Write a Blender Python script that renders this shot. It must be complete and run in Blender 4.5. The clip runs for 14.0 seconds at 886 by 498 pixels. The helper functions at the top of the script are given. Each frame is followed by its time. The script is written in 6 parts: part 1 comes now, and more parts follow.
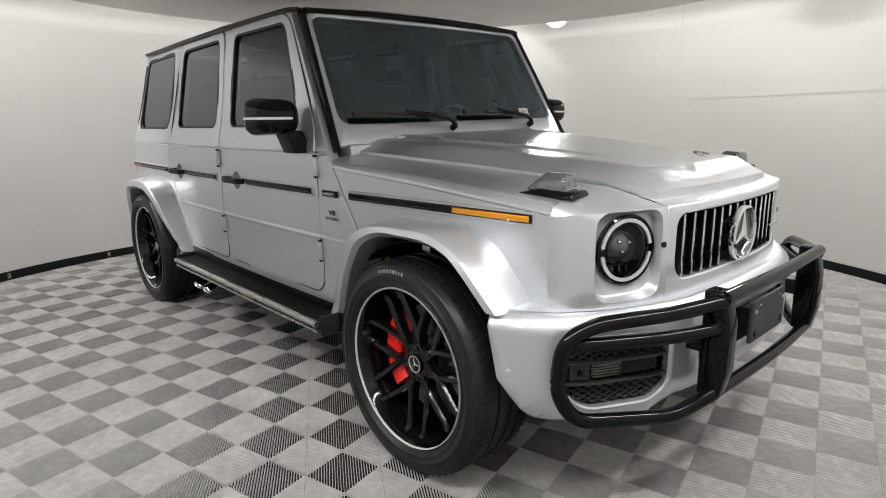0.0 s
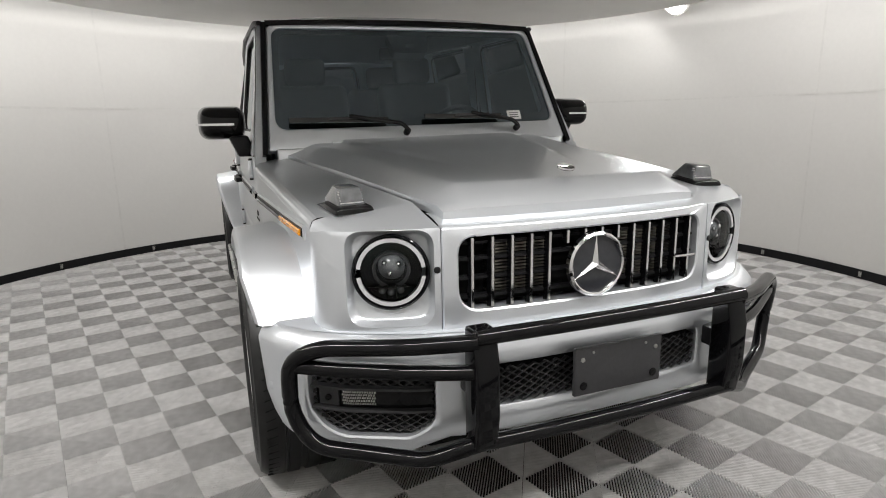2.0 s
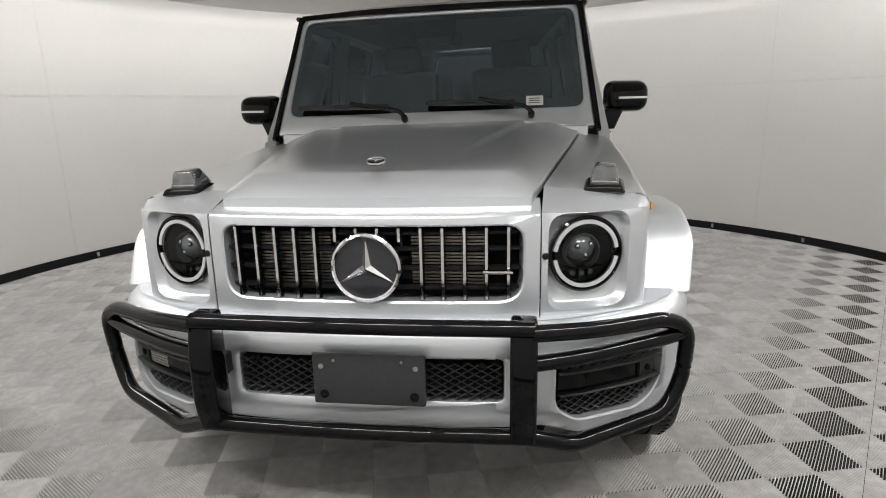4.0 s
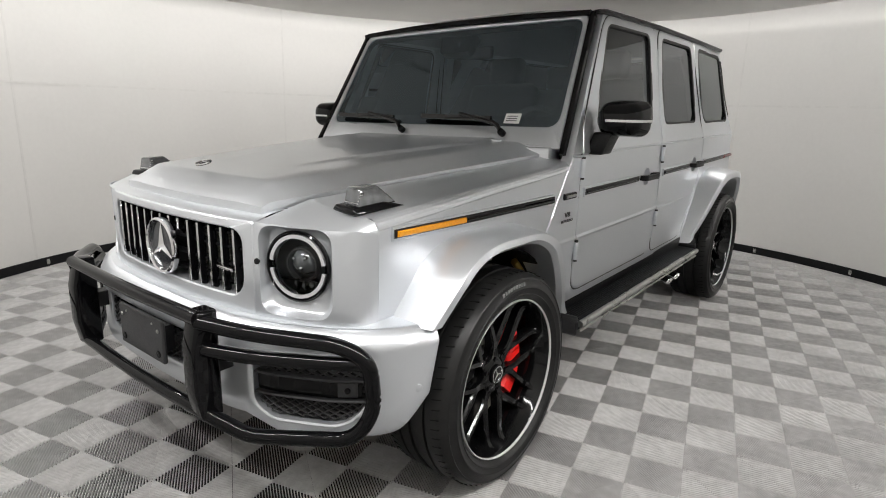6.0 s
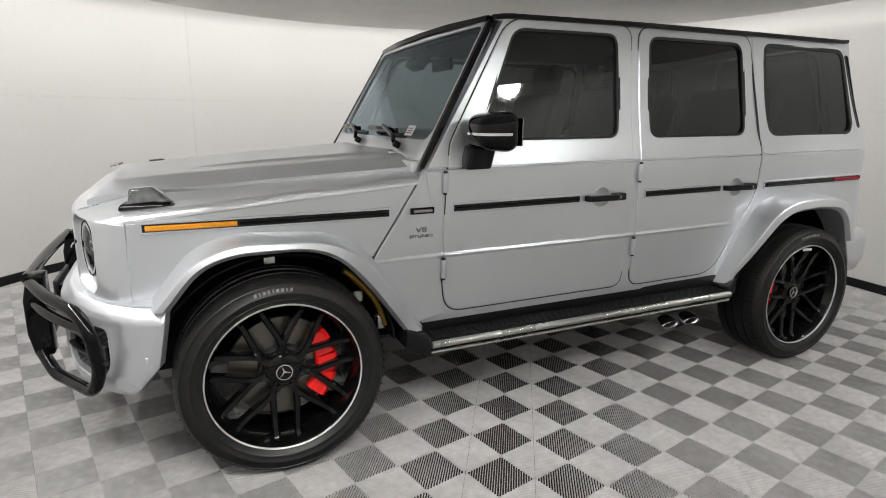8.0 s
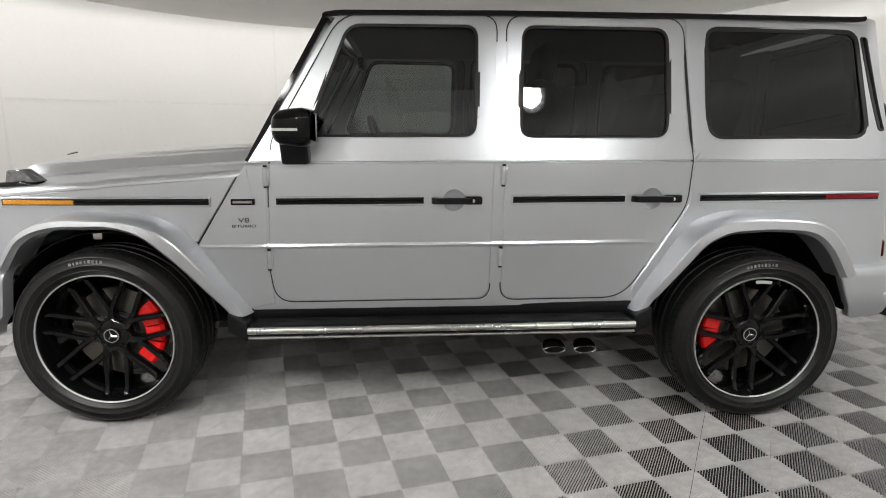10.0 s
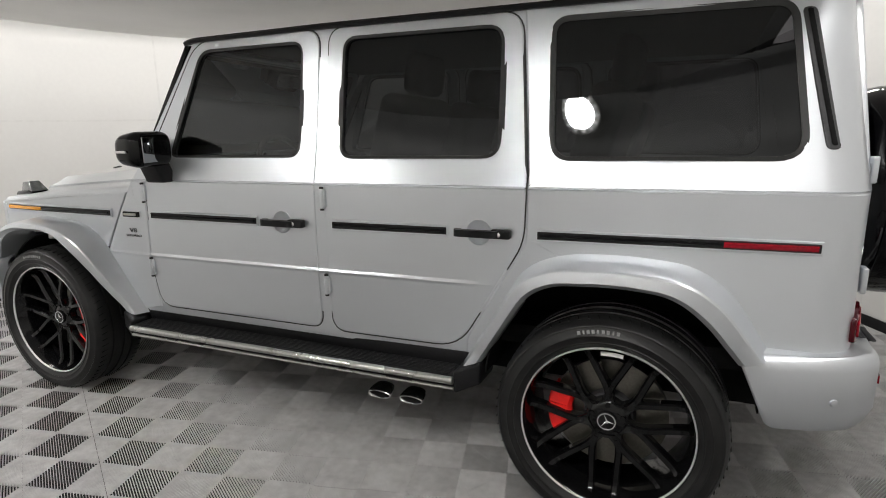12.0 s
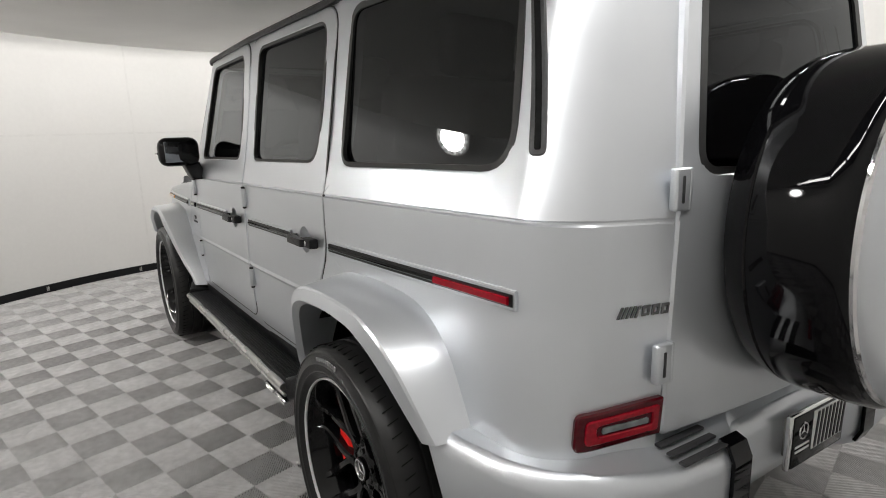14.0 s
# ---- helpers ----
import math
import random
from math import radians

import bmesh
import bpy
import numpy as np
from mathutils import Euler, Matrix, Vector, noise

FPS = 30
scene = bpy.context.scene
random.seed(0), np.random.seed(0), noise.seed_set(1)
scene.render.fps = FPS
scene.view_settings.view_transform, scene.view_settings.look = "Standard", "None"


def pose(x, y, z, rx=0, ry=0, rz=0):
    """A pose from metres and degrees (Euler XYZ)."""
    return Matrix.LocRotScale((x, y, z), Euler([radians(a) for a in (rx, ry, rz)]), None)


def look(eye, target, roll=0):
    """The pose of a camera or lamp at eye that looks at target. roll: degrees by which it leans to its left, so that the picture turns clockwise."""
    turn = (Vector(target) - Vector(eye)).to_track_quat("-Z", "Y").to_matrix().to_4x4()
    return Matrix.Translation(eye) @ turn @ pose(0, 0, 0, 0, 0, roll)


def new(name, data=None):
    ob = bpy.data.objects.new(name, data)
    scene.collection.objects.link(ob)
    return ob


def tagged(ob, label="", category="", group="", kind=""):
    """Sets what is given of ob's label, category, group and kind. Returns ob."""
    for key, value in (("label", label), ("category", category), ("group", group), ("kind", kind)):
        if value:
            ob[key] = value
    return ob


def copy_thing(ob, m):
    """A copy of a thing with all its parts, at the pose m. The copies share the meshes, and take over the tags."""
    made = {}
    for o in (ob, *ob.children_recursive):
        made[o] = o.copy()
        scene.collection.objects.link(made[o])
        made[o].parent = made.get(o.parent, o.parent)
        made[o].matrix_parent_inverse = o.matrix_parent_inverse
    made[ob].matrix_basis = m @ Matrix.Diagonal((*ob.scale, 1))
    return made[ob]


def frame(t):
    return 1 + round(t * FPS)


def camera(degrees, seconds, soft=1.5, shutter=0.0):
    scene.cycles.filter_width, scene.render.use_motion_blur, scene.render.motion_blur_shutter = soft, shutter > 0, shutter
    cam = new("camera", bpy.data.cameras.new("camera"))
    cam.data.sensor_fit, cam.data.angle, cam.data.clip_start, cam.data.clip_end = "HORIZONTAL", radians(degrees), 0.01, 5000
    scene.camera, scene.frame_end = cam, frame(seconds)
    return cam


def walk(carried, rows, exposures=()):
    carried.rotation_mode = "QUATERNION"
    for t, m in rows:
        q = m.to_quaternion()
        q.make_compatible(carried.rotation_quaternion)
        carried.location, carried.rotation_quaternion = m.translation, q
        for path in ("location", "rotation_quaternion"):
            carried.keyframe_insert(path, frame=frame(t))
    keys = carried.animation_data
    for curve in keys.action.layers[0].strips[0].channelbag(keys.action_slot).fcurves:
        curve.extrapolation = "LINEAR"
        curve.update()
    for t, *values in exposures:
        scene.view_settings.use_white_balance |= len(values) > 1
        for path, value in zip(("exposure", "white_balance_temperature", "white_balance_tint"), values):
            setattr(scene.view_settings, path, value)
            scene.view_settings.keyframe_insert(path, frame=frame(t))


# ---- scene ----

cam = camera(75.0, 14.0, soft=1.0)
PATH = [
    (0, (1.504, -2.13, 1.237), (0.062, -0.811, 0.807), -0.8),
    (0.5, (1.68, -1.895, 1.264), (0.131, -0.699, 0.854), -0.8),
    (1, (1.828, -1.633, 1.243), (0.193, -0.573, 0.791), -0.7),
    (1.5, (2.009, -1.357, 1.25), (0.277, -0.457, 0.814), -1.1),
    (2, (2.113, -1.024, 1.26), (0.297, -0.307, 0.827), -1.0),
    (2.5, (2.182, -0.689, 1.237), (0.303, -0.185, 0.773), -1.2),
    (3, (2.261, -0.347, 1.245), (0.332, -0.078, 0.79), -1.4),
    (3.5, (2.248, 0.025, 1.269), (0.302, 0.036, 0.807), -1.4),
    (3.7, (2.237, 0.173, 1.253), (0.295, 0.081, 0.783), -1.5),
    (4.4, (2.173, 0.704, 1.271), (0.28, 0.259, 0.802), -0.4),
    (5.1, (2.013, 1.257, 1.289), (0.242, 0.454, 0.82), 0.6),
    (5.8, (1.755, 1.793, 1.306), (0.178, 0.655, 0.839), 1.6),
    (6, (1.644, 1.937, 1.318), (0.121, 0.728, 0.848), 1.6),
    (6.5, (1.361, 2.244, 1.322), (-0.008, 0.862, 0.856), 1.6),
    (7, (1.067, 2.54, 1.321), (-0.131, 1.01, 0.852), 1.5),
    (7.5, (0.719, 2.769, 1.352), (-0.282, 1.1, 0.891), 1.5),
    (8, (0.281, 3.012, 1.377), (-0.508, 1.234, 0.911), 1.1),
    (8.2, (0.127, 3.092, 1.366), (-0.583, 1.282, 0.897), 1.1),
    (8.9, (-0.431, 3.274, 1.362), (-0.908, 1.387, 0.9), 1.1),
    (9.6, (-0.979, 3.356, 1.358), (-1.232, 1.425, 0.904), 1.1),
    (10.3, (-1.588, 3.344, 1.354), (-1.582, 1.394, 0.907), 1.0),
    (10.5, (-1.792, 3.311, 1.346), (-1.702, 1.361, 0.909), 0.9),
    (11, (-2.263, 3.207, 1.323), (-1.952, 1.276, 0.905), 0.6),
    (11.5, (-2.684, 3.034, 1.372), (-2.142, 1.155, 0.955), 0.1),
    (12, (-3.103, 2.8, 1.422), (-2.324, 1.012, 0.981), -0.5),
    (12.5, (-3.468, 2.536, 1.399), (-2.451, 0.873, 0.954), -1.0),
    (13, (-3.793, 2.273, 1.379), (-2.549, 0.766, 0.954), -1.3),
    (13.5, (-4.092, 1.908, 1.372), (-2.658, 0.582, 0.943), -1.5),
    (14, (-4.335, 1.551, 1.38), (-2.711, 0.456, 0.973), -1.7),
]
walk(cam, [(t, look(eye, target, roll)) for t, eye, target, roll in PATH], exposures=[(0, 0.0)])

# ---------------------------------------------------------------- world
world = bpy.data.worlds.new("world")
scene.world = world
world.use_nodes = True
world.node_tree.nodes["Background"].inputs[0].default_value = (0.02, 0.02, 0.02, 1)
world.node_tree.nodes["Background"].inputs[1].default_value = 0.2

FILL_WATTS = 17.0        # each of the added fill strips, unseen over the ceiling's edge
LAMP_WATTS = 13.0        # each of the two round wall lamps
CENTRE = Vector((-1.17, 0.02, 0))
WALL_R = 3.62
CEILING_Z = 2.15
CEILING_R = 2.76         # kept short of the wall: an added gap that lets the unseen strips shine down
ROOF_Z = 2.72
SEAM_Z = 1.43
RAKE = 0.0185            # the car's left side stands slightly nose-down, its right side level and lower


# ---------------------------------------------------------------- materials
def material(name, colour, rough=0.5, metal=0.0, grain=0.0, grain_scale=60.0, stain=0.0, stain_scale=3.0, bump=0.0, bump_scale=200.0, coat=0.0, rough_var=0.0, random_var=0.0, spec=0.5):
    m = bpy.data.materials.new(name)
    m.use_nodes = True
    nt = m.node_tree
    b = nt.nodes["Principled BSDF"]
    b.inputs["Roughness"].default_value = rough
    b.inputs["Metallic"].default_value = metal
    b.inputs["Coat Weight"].default_value = coat
    b.inputs["Coat Roughness"].default_value = 0.04
    b.inputs["Specular IOR Level"].default_value = spec
    tc = nt.nodes.new("ShaderNodeTexCoord")
    out = None

    def noise_node(scale, detail):
        n = nt.nodes.new("ShaderNodeTexNoise")
        n.inputs["Scale"].default_value = scale
        n.inputs["Detail"].default_value = detail
        nt.links.new(tc.outputs["Object"], n.inputs["Vector"])
        return n.outputs["Fac"]

    def scaled(socket, lo, hi):
        r = nt.nodes.new("ShaderNodeMapRange")
        r.inputs["From Min"].default_value, r.inputs["From Max"].default_value = 0.3, 0.7
        r.inputs["To Min"].default_value, r.inputs["To Max"].default_value = lo, hi
        nt.links.new(socket, r.inputs["Value"])
        return r.outputs["Result"]

    factors = []
    if grain:
        factors.append(scaled(noise_node(grain_scale, 3), 1 - grain, 1 + grain))
    if stain:
        factors.append(scaled(noise_node(stain_scale, 5), 1 - stain, 1 + stain))
    if random_var:
        info = nt.nodes.new("ShaderNodeObjectInfo")
        r = nt.nodes.new("ShaderNodeMapRange")
        r.inputs["To Min"].default_value, r.inputs["To Max"].default_value = 1 - random_var, 1 + random_var
        nt.links.new(info.outputs["Random"], r.inputs["Value"])
        factors.append(r.outputs["Result"])
    b.inputs["Base Color"].default_value = (*colour, 1)
    if factors:
        while len(factors) > 1:
            mu = nt.nodes.new("ShaderNodeMath")
            mu.operation = "MULTIPLY"
            nt.links.new(factors.pop(), mu.inputs[0])
            nt.links.new(factors.pop(), mu.inputs[1])
            factors.append(mu.outputs[0])
        mix = nt.nodes.new("ShaderNodeVectorMath")
        mix.operation = "SCALE"
        mix.inputs[0].default_value = colour
        nt.links.new(factors[0], mix.inputs["Scale"])
        nt.links.new(mix.outputs[0], b.inputs["Base Color"])
    if rough_var:
        nt.links.new(scaled(noise_node(7.0, 4), max(0.02, rough - rough_var), rough + rough_var), b.inputs["Roughness"])
    if bump:
        bp = nt.nodes.new("ShaderNodeBump")
        bp.inputs["Strength"].default_value = bump
        bp.inputs["Distance"].default_value = 0.002
        nt.links.new(noise_node(bump_scale, 3), bp.inputs["Height"])
        nt.links.new(bp.outputs[0], b.inputs["Normal"])
    return m


def glass(name, tint, gloss_rough=0.01, ior=1.85, sheen=(0.9, 0.93, 0.95)):
    """Thin tinted glass: it lets tinted light through and mirrors by Fresnel."""
    m = bpy.data.materials.new(name)
    m.use_nodes = True
    nt = m.node_tree
    nt.nodes.remove(nt.nodes["Principled BSDF"])
    clear, gloss, mix, fres = (nt.nodes.new("ShaderNode" + k) for k in ("BsdfTransparent", "BsdfGlossy", "MixShader", "Fresnel"))
    clear.inputs[0].default_value = (*tint, 1)
    gloss.inputs[0].default_value = (*sheen, 1)
    gloss.inputs["Roughness"].default_value = gloss_rough
    fres.inputs["IOR"].default_value = ior
    nt.links.new(fres.outputs[0], mix.inputs[0])
    nt.links.new(clear.outputs[0], mix.inputs[1])
    nt.links.new(gloss.outputs[0], mix.inputs[2])
    nt.links.new(mix.outputs[0], nt.nodes["Material Output"].inputs[0])
    return m


def led_face(name, strength):
    """The glowing face of a diode lamp, a little uneven."""
    m = bpy.data.materials.new(name)
    m.use_nodes = True
    nt = m.node_tree
    b = nt.nodes["Principled BSDF"]
    tc = nt.nodes.new("ShaderNodeTexCoord")
    w = nt.nodes.new("ShaderNodeTexVoronoi")
    w.inputs["Scale"].default_value = 26
    nt.links.new(tc.outputs["Object"], w.inputs["Vector"])
    r = nt.nodes.new("ShaderNodeMapRange")
    r.inputs["From Max"].default_value = 0.6
    r.inputs["To Min"].default_value, r.inputs["To Max"].default_value = strength * 1.35, strength * 0.55
    nt.links.new(w.outputs["Distance"], r.inputs["Value"])
    nt.links.new(r.outputs["Result"], b.inputs["Emission Strength"])
    b.inputs["Emission Color"].default_value = (1.0, 0.975, 0.94, 1)
    b.inputs["Base Color"].default_value = (0.9, 0.9, 0.9, 1)
    return m


SILVER = material("silver_metallic_paint", (0.655, 0.678, 0.708), 0.31, 0.72, grain=0.05, grain_scale=900, stain=0.02, stain_scale=2.0, coat=0.20, rough_var=0.02)
BLACK_GLOSS = material("gloss_black_paint", (0.003, 0.003, 0.0035), 0.05, 0.0, grain=0.2, grain_scale=40, rough_var=0.02, spec=0.24)
WHEEL_BLACK = material("gloss_black_wheel_paint", (0.003, 0.003, 0.0033), 0.10, 0.0, grain=0.2, grain_scale=40, rough_var=0.03, spec=0.40)
BLACK_SATIN = material("satin_black_plastic", (0.010, 0.010, 0.011), 0.36, 0.0, grain=0.25, grain_scale=150, bump=0.2, bump_scale=900, spec=0.2)
RIM_EDGE = material("machined_rim_edge", (0.72, 0.72, 0.72), 0.3, 0.4, grain=0.05, grain_scale=80)
BAFFLE = material("grey_lamp_baffle", (0.80, 0.79, 0.77), 0.9, 0.0, grain=0.02, grain_scale=60, spec=0.1)
BLACK_MATT = material("matt_black_liner", (0.008, 0.008, 0.008), 0.85, 0.0, grain=0.3, grain_scale=30, bump=0.3, spec=0.1)
GREY_PLASTIC = material("dark_grey_plastic", (0.030, 0.030, 0.032), 0.5, 0.0, grain=0.15, grain_scale=90, bump=0.2, bump_scale=700)
RUBBER = material("tyre_rubber", (0.011, 0.011, 0.011), 0.36, 0.0, spec=0.32, grain=0.25, grain_scale=25, stain=0.2, stain_scale=8, bump=0.15, bump_scale=400)
LETTERING = material("worn_pale_lettering", (0.22, 0.22, 0.22), 0.6, 0.0, grain=0.3, grain_scale=60)
GOLD = material("gold_anodised_strut", (0.45, 0.30, 0.06), 0.35, 0.8, grain=0.1, grain_scale=60)
SEAL = material("black_rubber_seal", (0.012, 0.012, 0.012), 0.5, 0.0, grain=0.2, grain_scale=80)
CHROME = material("bright_chrome", (0.80, 0.80, 0.81), 0.12, 1.0, grain=0.04, grain_scale=60, rough_var=0.04)
SATIN_METAL = material("brushed_metal", (0.52, 0.52, 0.50), 0.28, 1.0, grain=0.08, grain_scale=80, rough_var=0.06)
STEEL = material("brake_steel", (0.20, 0.19, 0.165), 0.35, 1.0, grain=0.12, grain_scale=120, rough_var=0.08)
RED_PAINT = material("red_caliper_paint", (0.80, 0.012, 0.010), 0.32, 0.0, grain=0.1, grain_scale=40, coat=0.3)
AMBER = material("amber_lens", (0.75, 0.30, 0.015), 0.15, 0.0, grain=0.15, grain_scale=220, coat=0.5)
RED_LENS = material("red_lens", (0.23, 0.002, 0.010), 0.15, 0.0, spec=0.3, grain=0.2, grain_scale=120, coat=0.1)
DARK_RED = material("dark_red_lens", (0.055, 0.001, 0.004), 0.08, 0.0, spec=0.3, grain=0.2, grain_scale=90, coat=0.1)
WHITE_PLASTIC = material("white_plastic", (0.78, 0.78, 0.76), 0.4, 0.0, grain=0.04, grain_scale=60)
MIRROR = material("dark_tinted_mirror", (0.30, 0.31, 0.33), 0.03, 1.0, grain=0.05, grain_scale=30)
DARK_CHROME = material("dark_chrome", (0.16, 0.16, 0.165), 0.2, 1.0, grain=0.05, grain_scale=60)
CLEAR_GREY = material("clear_grey_lens", (0.13, 0.135, 0.14), 0.06, 0.3, grain=0.3, grain_scale=35, coat=1.0)
PAPER = material("white_paper", (0.8, 0.8, 0.79), 0.8, 0.0, grain=0.03, grain_scale=50)
LEATHER = material("black_leather", (0.018, 0.018, 0.019), 0.5, 0.0, grain=0.2, grain_scale=60, bump=0.4, bump_scale=300)
HEADLINER = material("pale_grey_headliner", (0.35, 0.35, 0.34), 0.9, 0.0, grain=0.06, grain_scale=300)
WALL = material("warm_white_wall_paint", (0.63, 0.62, 0.60), 0.75, 0.0, grain=0.012, grain_scale=30, stain=0.025, stain_scale=0.9, bump=0.05, bump_scale=90)
SEAM = material("wall_tape", (0.605, 0.595, 0.575), 0.7, 0.0, grain=0.04, grain_scale=20)
CEILING = material("pale_grey_ceiling_cloth", (0.84, 0.825, 0.80), 0.85, 0.0, grain=0.02, grain_scale=200, stain=0.05, stain_scale=1.2)
TILE = material("grey_ribbed_tile_plastic", (0.50, 0.494, 0.488), 0.60, 0.0, spec=0.15, grain=0.10, grain_scale=25, stain=0.12, stain_scale=6, random_var=0.05)
UNDERFLOOR = material("dark_underfloor", (0.012, 0.012, 0.012), 0.9, 0.0, grain=0.3, grain_scale=20)
SCREEN_GLASS = glass("windscreen_glass", (0.40, 0.49, 0.54), 0.01, 2.4, (0.66, 0.79, 0.88))
FRONT_GLASS = glass("front_side_glass", (0.26, 0.28, 0.27), 0.01, 1.65)
REAR_GLASS = glass("rear_privacy_glass", (0.05, 0.05, 0.055), 0.01, 1.30)
DARK_GLASS = glass("privacy_glass", (0.07, 0.07, 0.075), 0.01, 1.55)
LENS_GLASS = glass("clear_lens_glass", (0.93, 0.95, 0.96), 0.01, 1.28)
EMBLEM_PLATE = material("dark_grey_emblem_plate", (0.022, 0.023, 0.027), 0.12, 0.0, grain=0.1, grain_scale=60, spec=0.6)
LED = led_face("lamp_diode_face", 9.0)
LIGHT_RING = material("pale_light_ring", (0.42, 0.42, 0.43), 0.25, 0.0, grain=0.05, grain_scale=60)


# ---------------------------------------------------------------- mesh helpers
def finish(bm, angle=35):
    bmesh.ops.remove_doubles(bm, verts=bm.verts, dist=0.00005)
    bm.normal_update()
    lim = math.radians(angle)
    for fc in bm.faces:
        fc.smooth = True
    for e in bm.edges:
        if len(e.link_faces) == 2 and e.calc_face_angle(0) > lim:
            e.smooth = False
    return bm


def part(name, bm, mat, parent, label="", angle=35, rake=False):
    """Links bm as one mesh object under parent."""
    if rake:
        for v in bm.verts:
            k = min(1.0, max(0.0, 0.5 + v.co.y / 1.7))
            v.co.z -= RAKE * v.co.x * k + 0.016 * (1 - k)
            v.co.y -= 0.022 * (1 - k) * min(1.0, max(0.0, -v.co.x / 1.2))
    finish(bm, angle)
    me = bpy.data.meshes.new(name)
    bm.to_mesh(me)
    bm.free()
    me.materials.append(mat)
    ob = new(name, me)
    ob.parent = parent
    if label:
        tagged(ob, label)
    return ob


def body(name, bm, mat, parent, label="", angle=35):
    return part(name, bm, mat, parent, label, angle, rake=True)


def mirrored(bm):
    """A copy of bm on the car's other side."""
    c = bm.copy()
    for v in c.verts:
        v.co.y = -v.co.y
    bmesh.ops.reverse_faces(c, faces=c.faces)
    return c


def both(name, bm, mat, parent, label="", angle=35):
    """The same part on the car's two sides."""
    c = mirrored(bm)
    return body(name, bm, mat, parent, label, angle), body(name, c, mat, parent, label, angle)


def box(bm, lo, hi, bevel=0.0, seg=2):
    lo, hi = Vector(lo), Vector(hi)
    r = bmesh.ops.create_cube(bm, size=1, matrix=Matrix.Translation((lo + hi) / 2) @ Matrix.Diagonal((*(hi - lo), 1)))
    if bevel:
        es = {e for v in r["verts"] for e in v.link_edges}
        bmesh.ops.bevel(bm, geom=list(es), offset=bevel, segments=seg, affect="EDGES", profile=0.5)
    return r


def block(lo, hi, bevel=0.0, seg=2):
    bm = bmesh.new()
    box(bm, lo, hi, bevel, seg)
    return bm


def disc(bm, centre, axis, radius, depth, seg=32, bevel=0.0, radius2=None):
    """A cylinder or cone frustum about centre, along axis."""
    q = Vector(axis).normalized().to_track_quat("Z", "Y").to_matrix().to_4x4()
    r = bmesh.ops.create_cone(bm, cap_ends=True, segments=seg, radius1=radius, radius2=radius if radius2 is None else radius2, depth=depth, matrix=Matrix.Translation(centre) @ q)
    if bevel:
        es = [e for e in {e for v in r["verts"] for e in v.link_edges} if any(len(fc.verts) > 4 for fc in e.link_faces)]
        bmesh.ops.bevel(bm, geom=es, offset=bevel, segments=2, affect="EDGES", profile=0.5)
    return r


def lathe(profile, axis="y", seg=64, closed=False):
    """Turns (radius, along) points about the axis through the origin."""
    bm = bmesh.new()
    rings = []
    for k in range(seg):
        a = 2 * math.pi * k / seg
        row = []
        for r, h in profile:
            p = (r * math.cos(a), h, r * math.sin(a)) if axis == "y" else ((h, r * math.cos(a), r * math.sin(a)) if axis == "x" else (r * math.cos(a), r * math.sin(a), h))
            row.append(bm.verts.new(p))
        rings.append(row)
    n = len(profile)
    for k in range(seg):
        a, b = rings[k], rings[(k + 1) % seg]
        for i in range(n if closed else n - 1):
            j = (i + 1) % n
            bm.faces.new((a[i], a[j], b[j], b[i]))
    bmesh.ops.recalc_face_normals(bm, faces=bm.faces)
    return bm


def smooth_path(points, radius=0.05, seg=6, closed=False):
    """A path with its corners rounded off."""
    pts = [Vector(p) for p in points]
    out = []
    n = len(pts)
    for i, p in enumerate(pts):
        if not closed and i in (0, n - 1):
            out.append(p)
            continue
        a, b = pts[i - 1], pts[(i + 1) % n]
        r = min(radius, (a - p).length * 0.49, (b - p).length * 0.49)
        s, e = p + (a - p).normalized() * r, p + (b - p).normalized() * r
        for k in range(seg + 1):
            t = k / seg
            out.append(s * (1 - t) ** 2 + p * 2 * t * (1 - t) + e * t * t)
    return out


def sweep(path, section, closed=False, caps=True, up=Vector((0, 0, 1))):
    """Sweeps a closed section (list of (a, b): across, up) along a path."""
    bm = bmesh.new()
    rows = []
    n = len(path)
    for i, p in enumerate(path):
        a = path[i - 1] if (i or closed) else p
        b = path[(i + 1) % n] if (i < n - 1 or closed) else p
        t = (b - a).normalized()
        side = t.cross(up)
        if side.length < 1e-4:
            side = t.cross(Vector((1, 0, 0)))
        side.normalize()
        top = side.cross(t)
        rows.append([bm.verts.new(p + side * u + top * v) for u, v in section])
    m = len(section)
    for i in range(n if closed else n - 1):
        a, b = rows[i], rows[(i + 1) % n]
        for j in range(m):
            bm.faces.new((a[j], a[(j + 1) % m], b[(j + 1) % m], b[j]))
    if caps and not closed:
        bm.faces.new(list(reversed(rows[0])))
        bm.faces.new(rows[-1])
    bmesh.ops.recalc_face_normals(bm, faces=bm.faces)
    return bm


def round_section(r, seg=14, squash=1.0):
    return [(r * math.cos(2 * math.pi * k / seg), squash * r * math.sin(2 * math.pi * k / seg)) for k in range(seg)]


def tube(points, r, corner=0.06, closed=False, seg=14, cseg=6):
    return sweep(smooth_path(points, corner, cseg, closed), round_section(r, seg), closed)


def join(target, extra):
    me = bpy.data.meshes.new("tmp")
    extra.to_mesh(me)
    extra.free()
    target.from_mesh(me)
    bpy.data.meshes.remove(me)
    return target


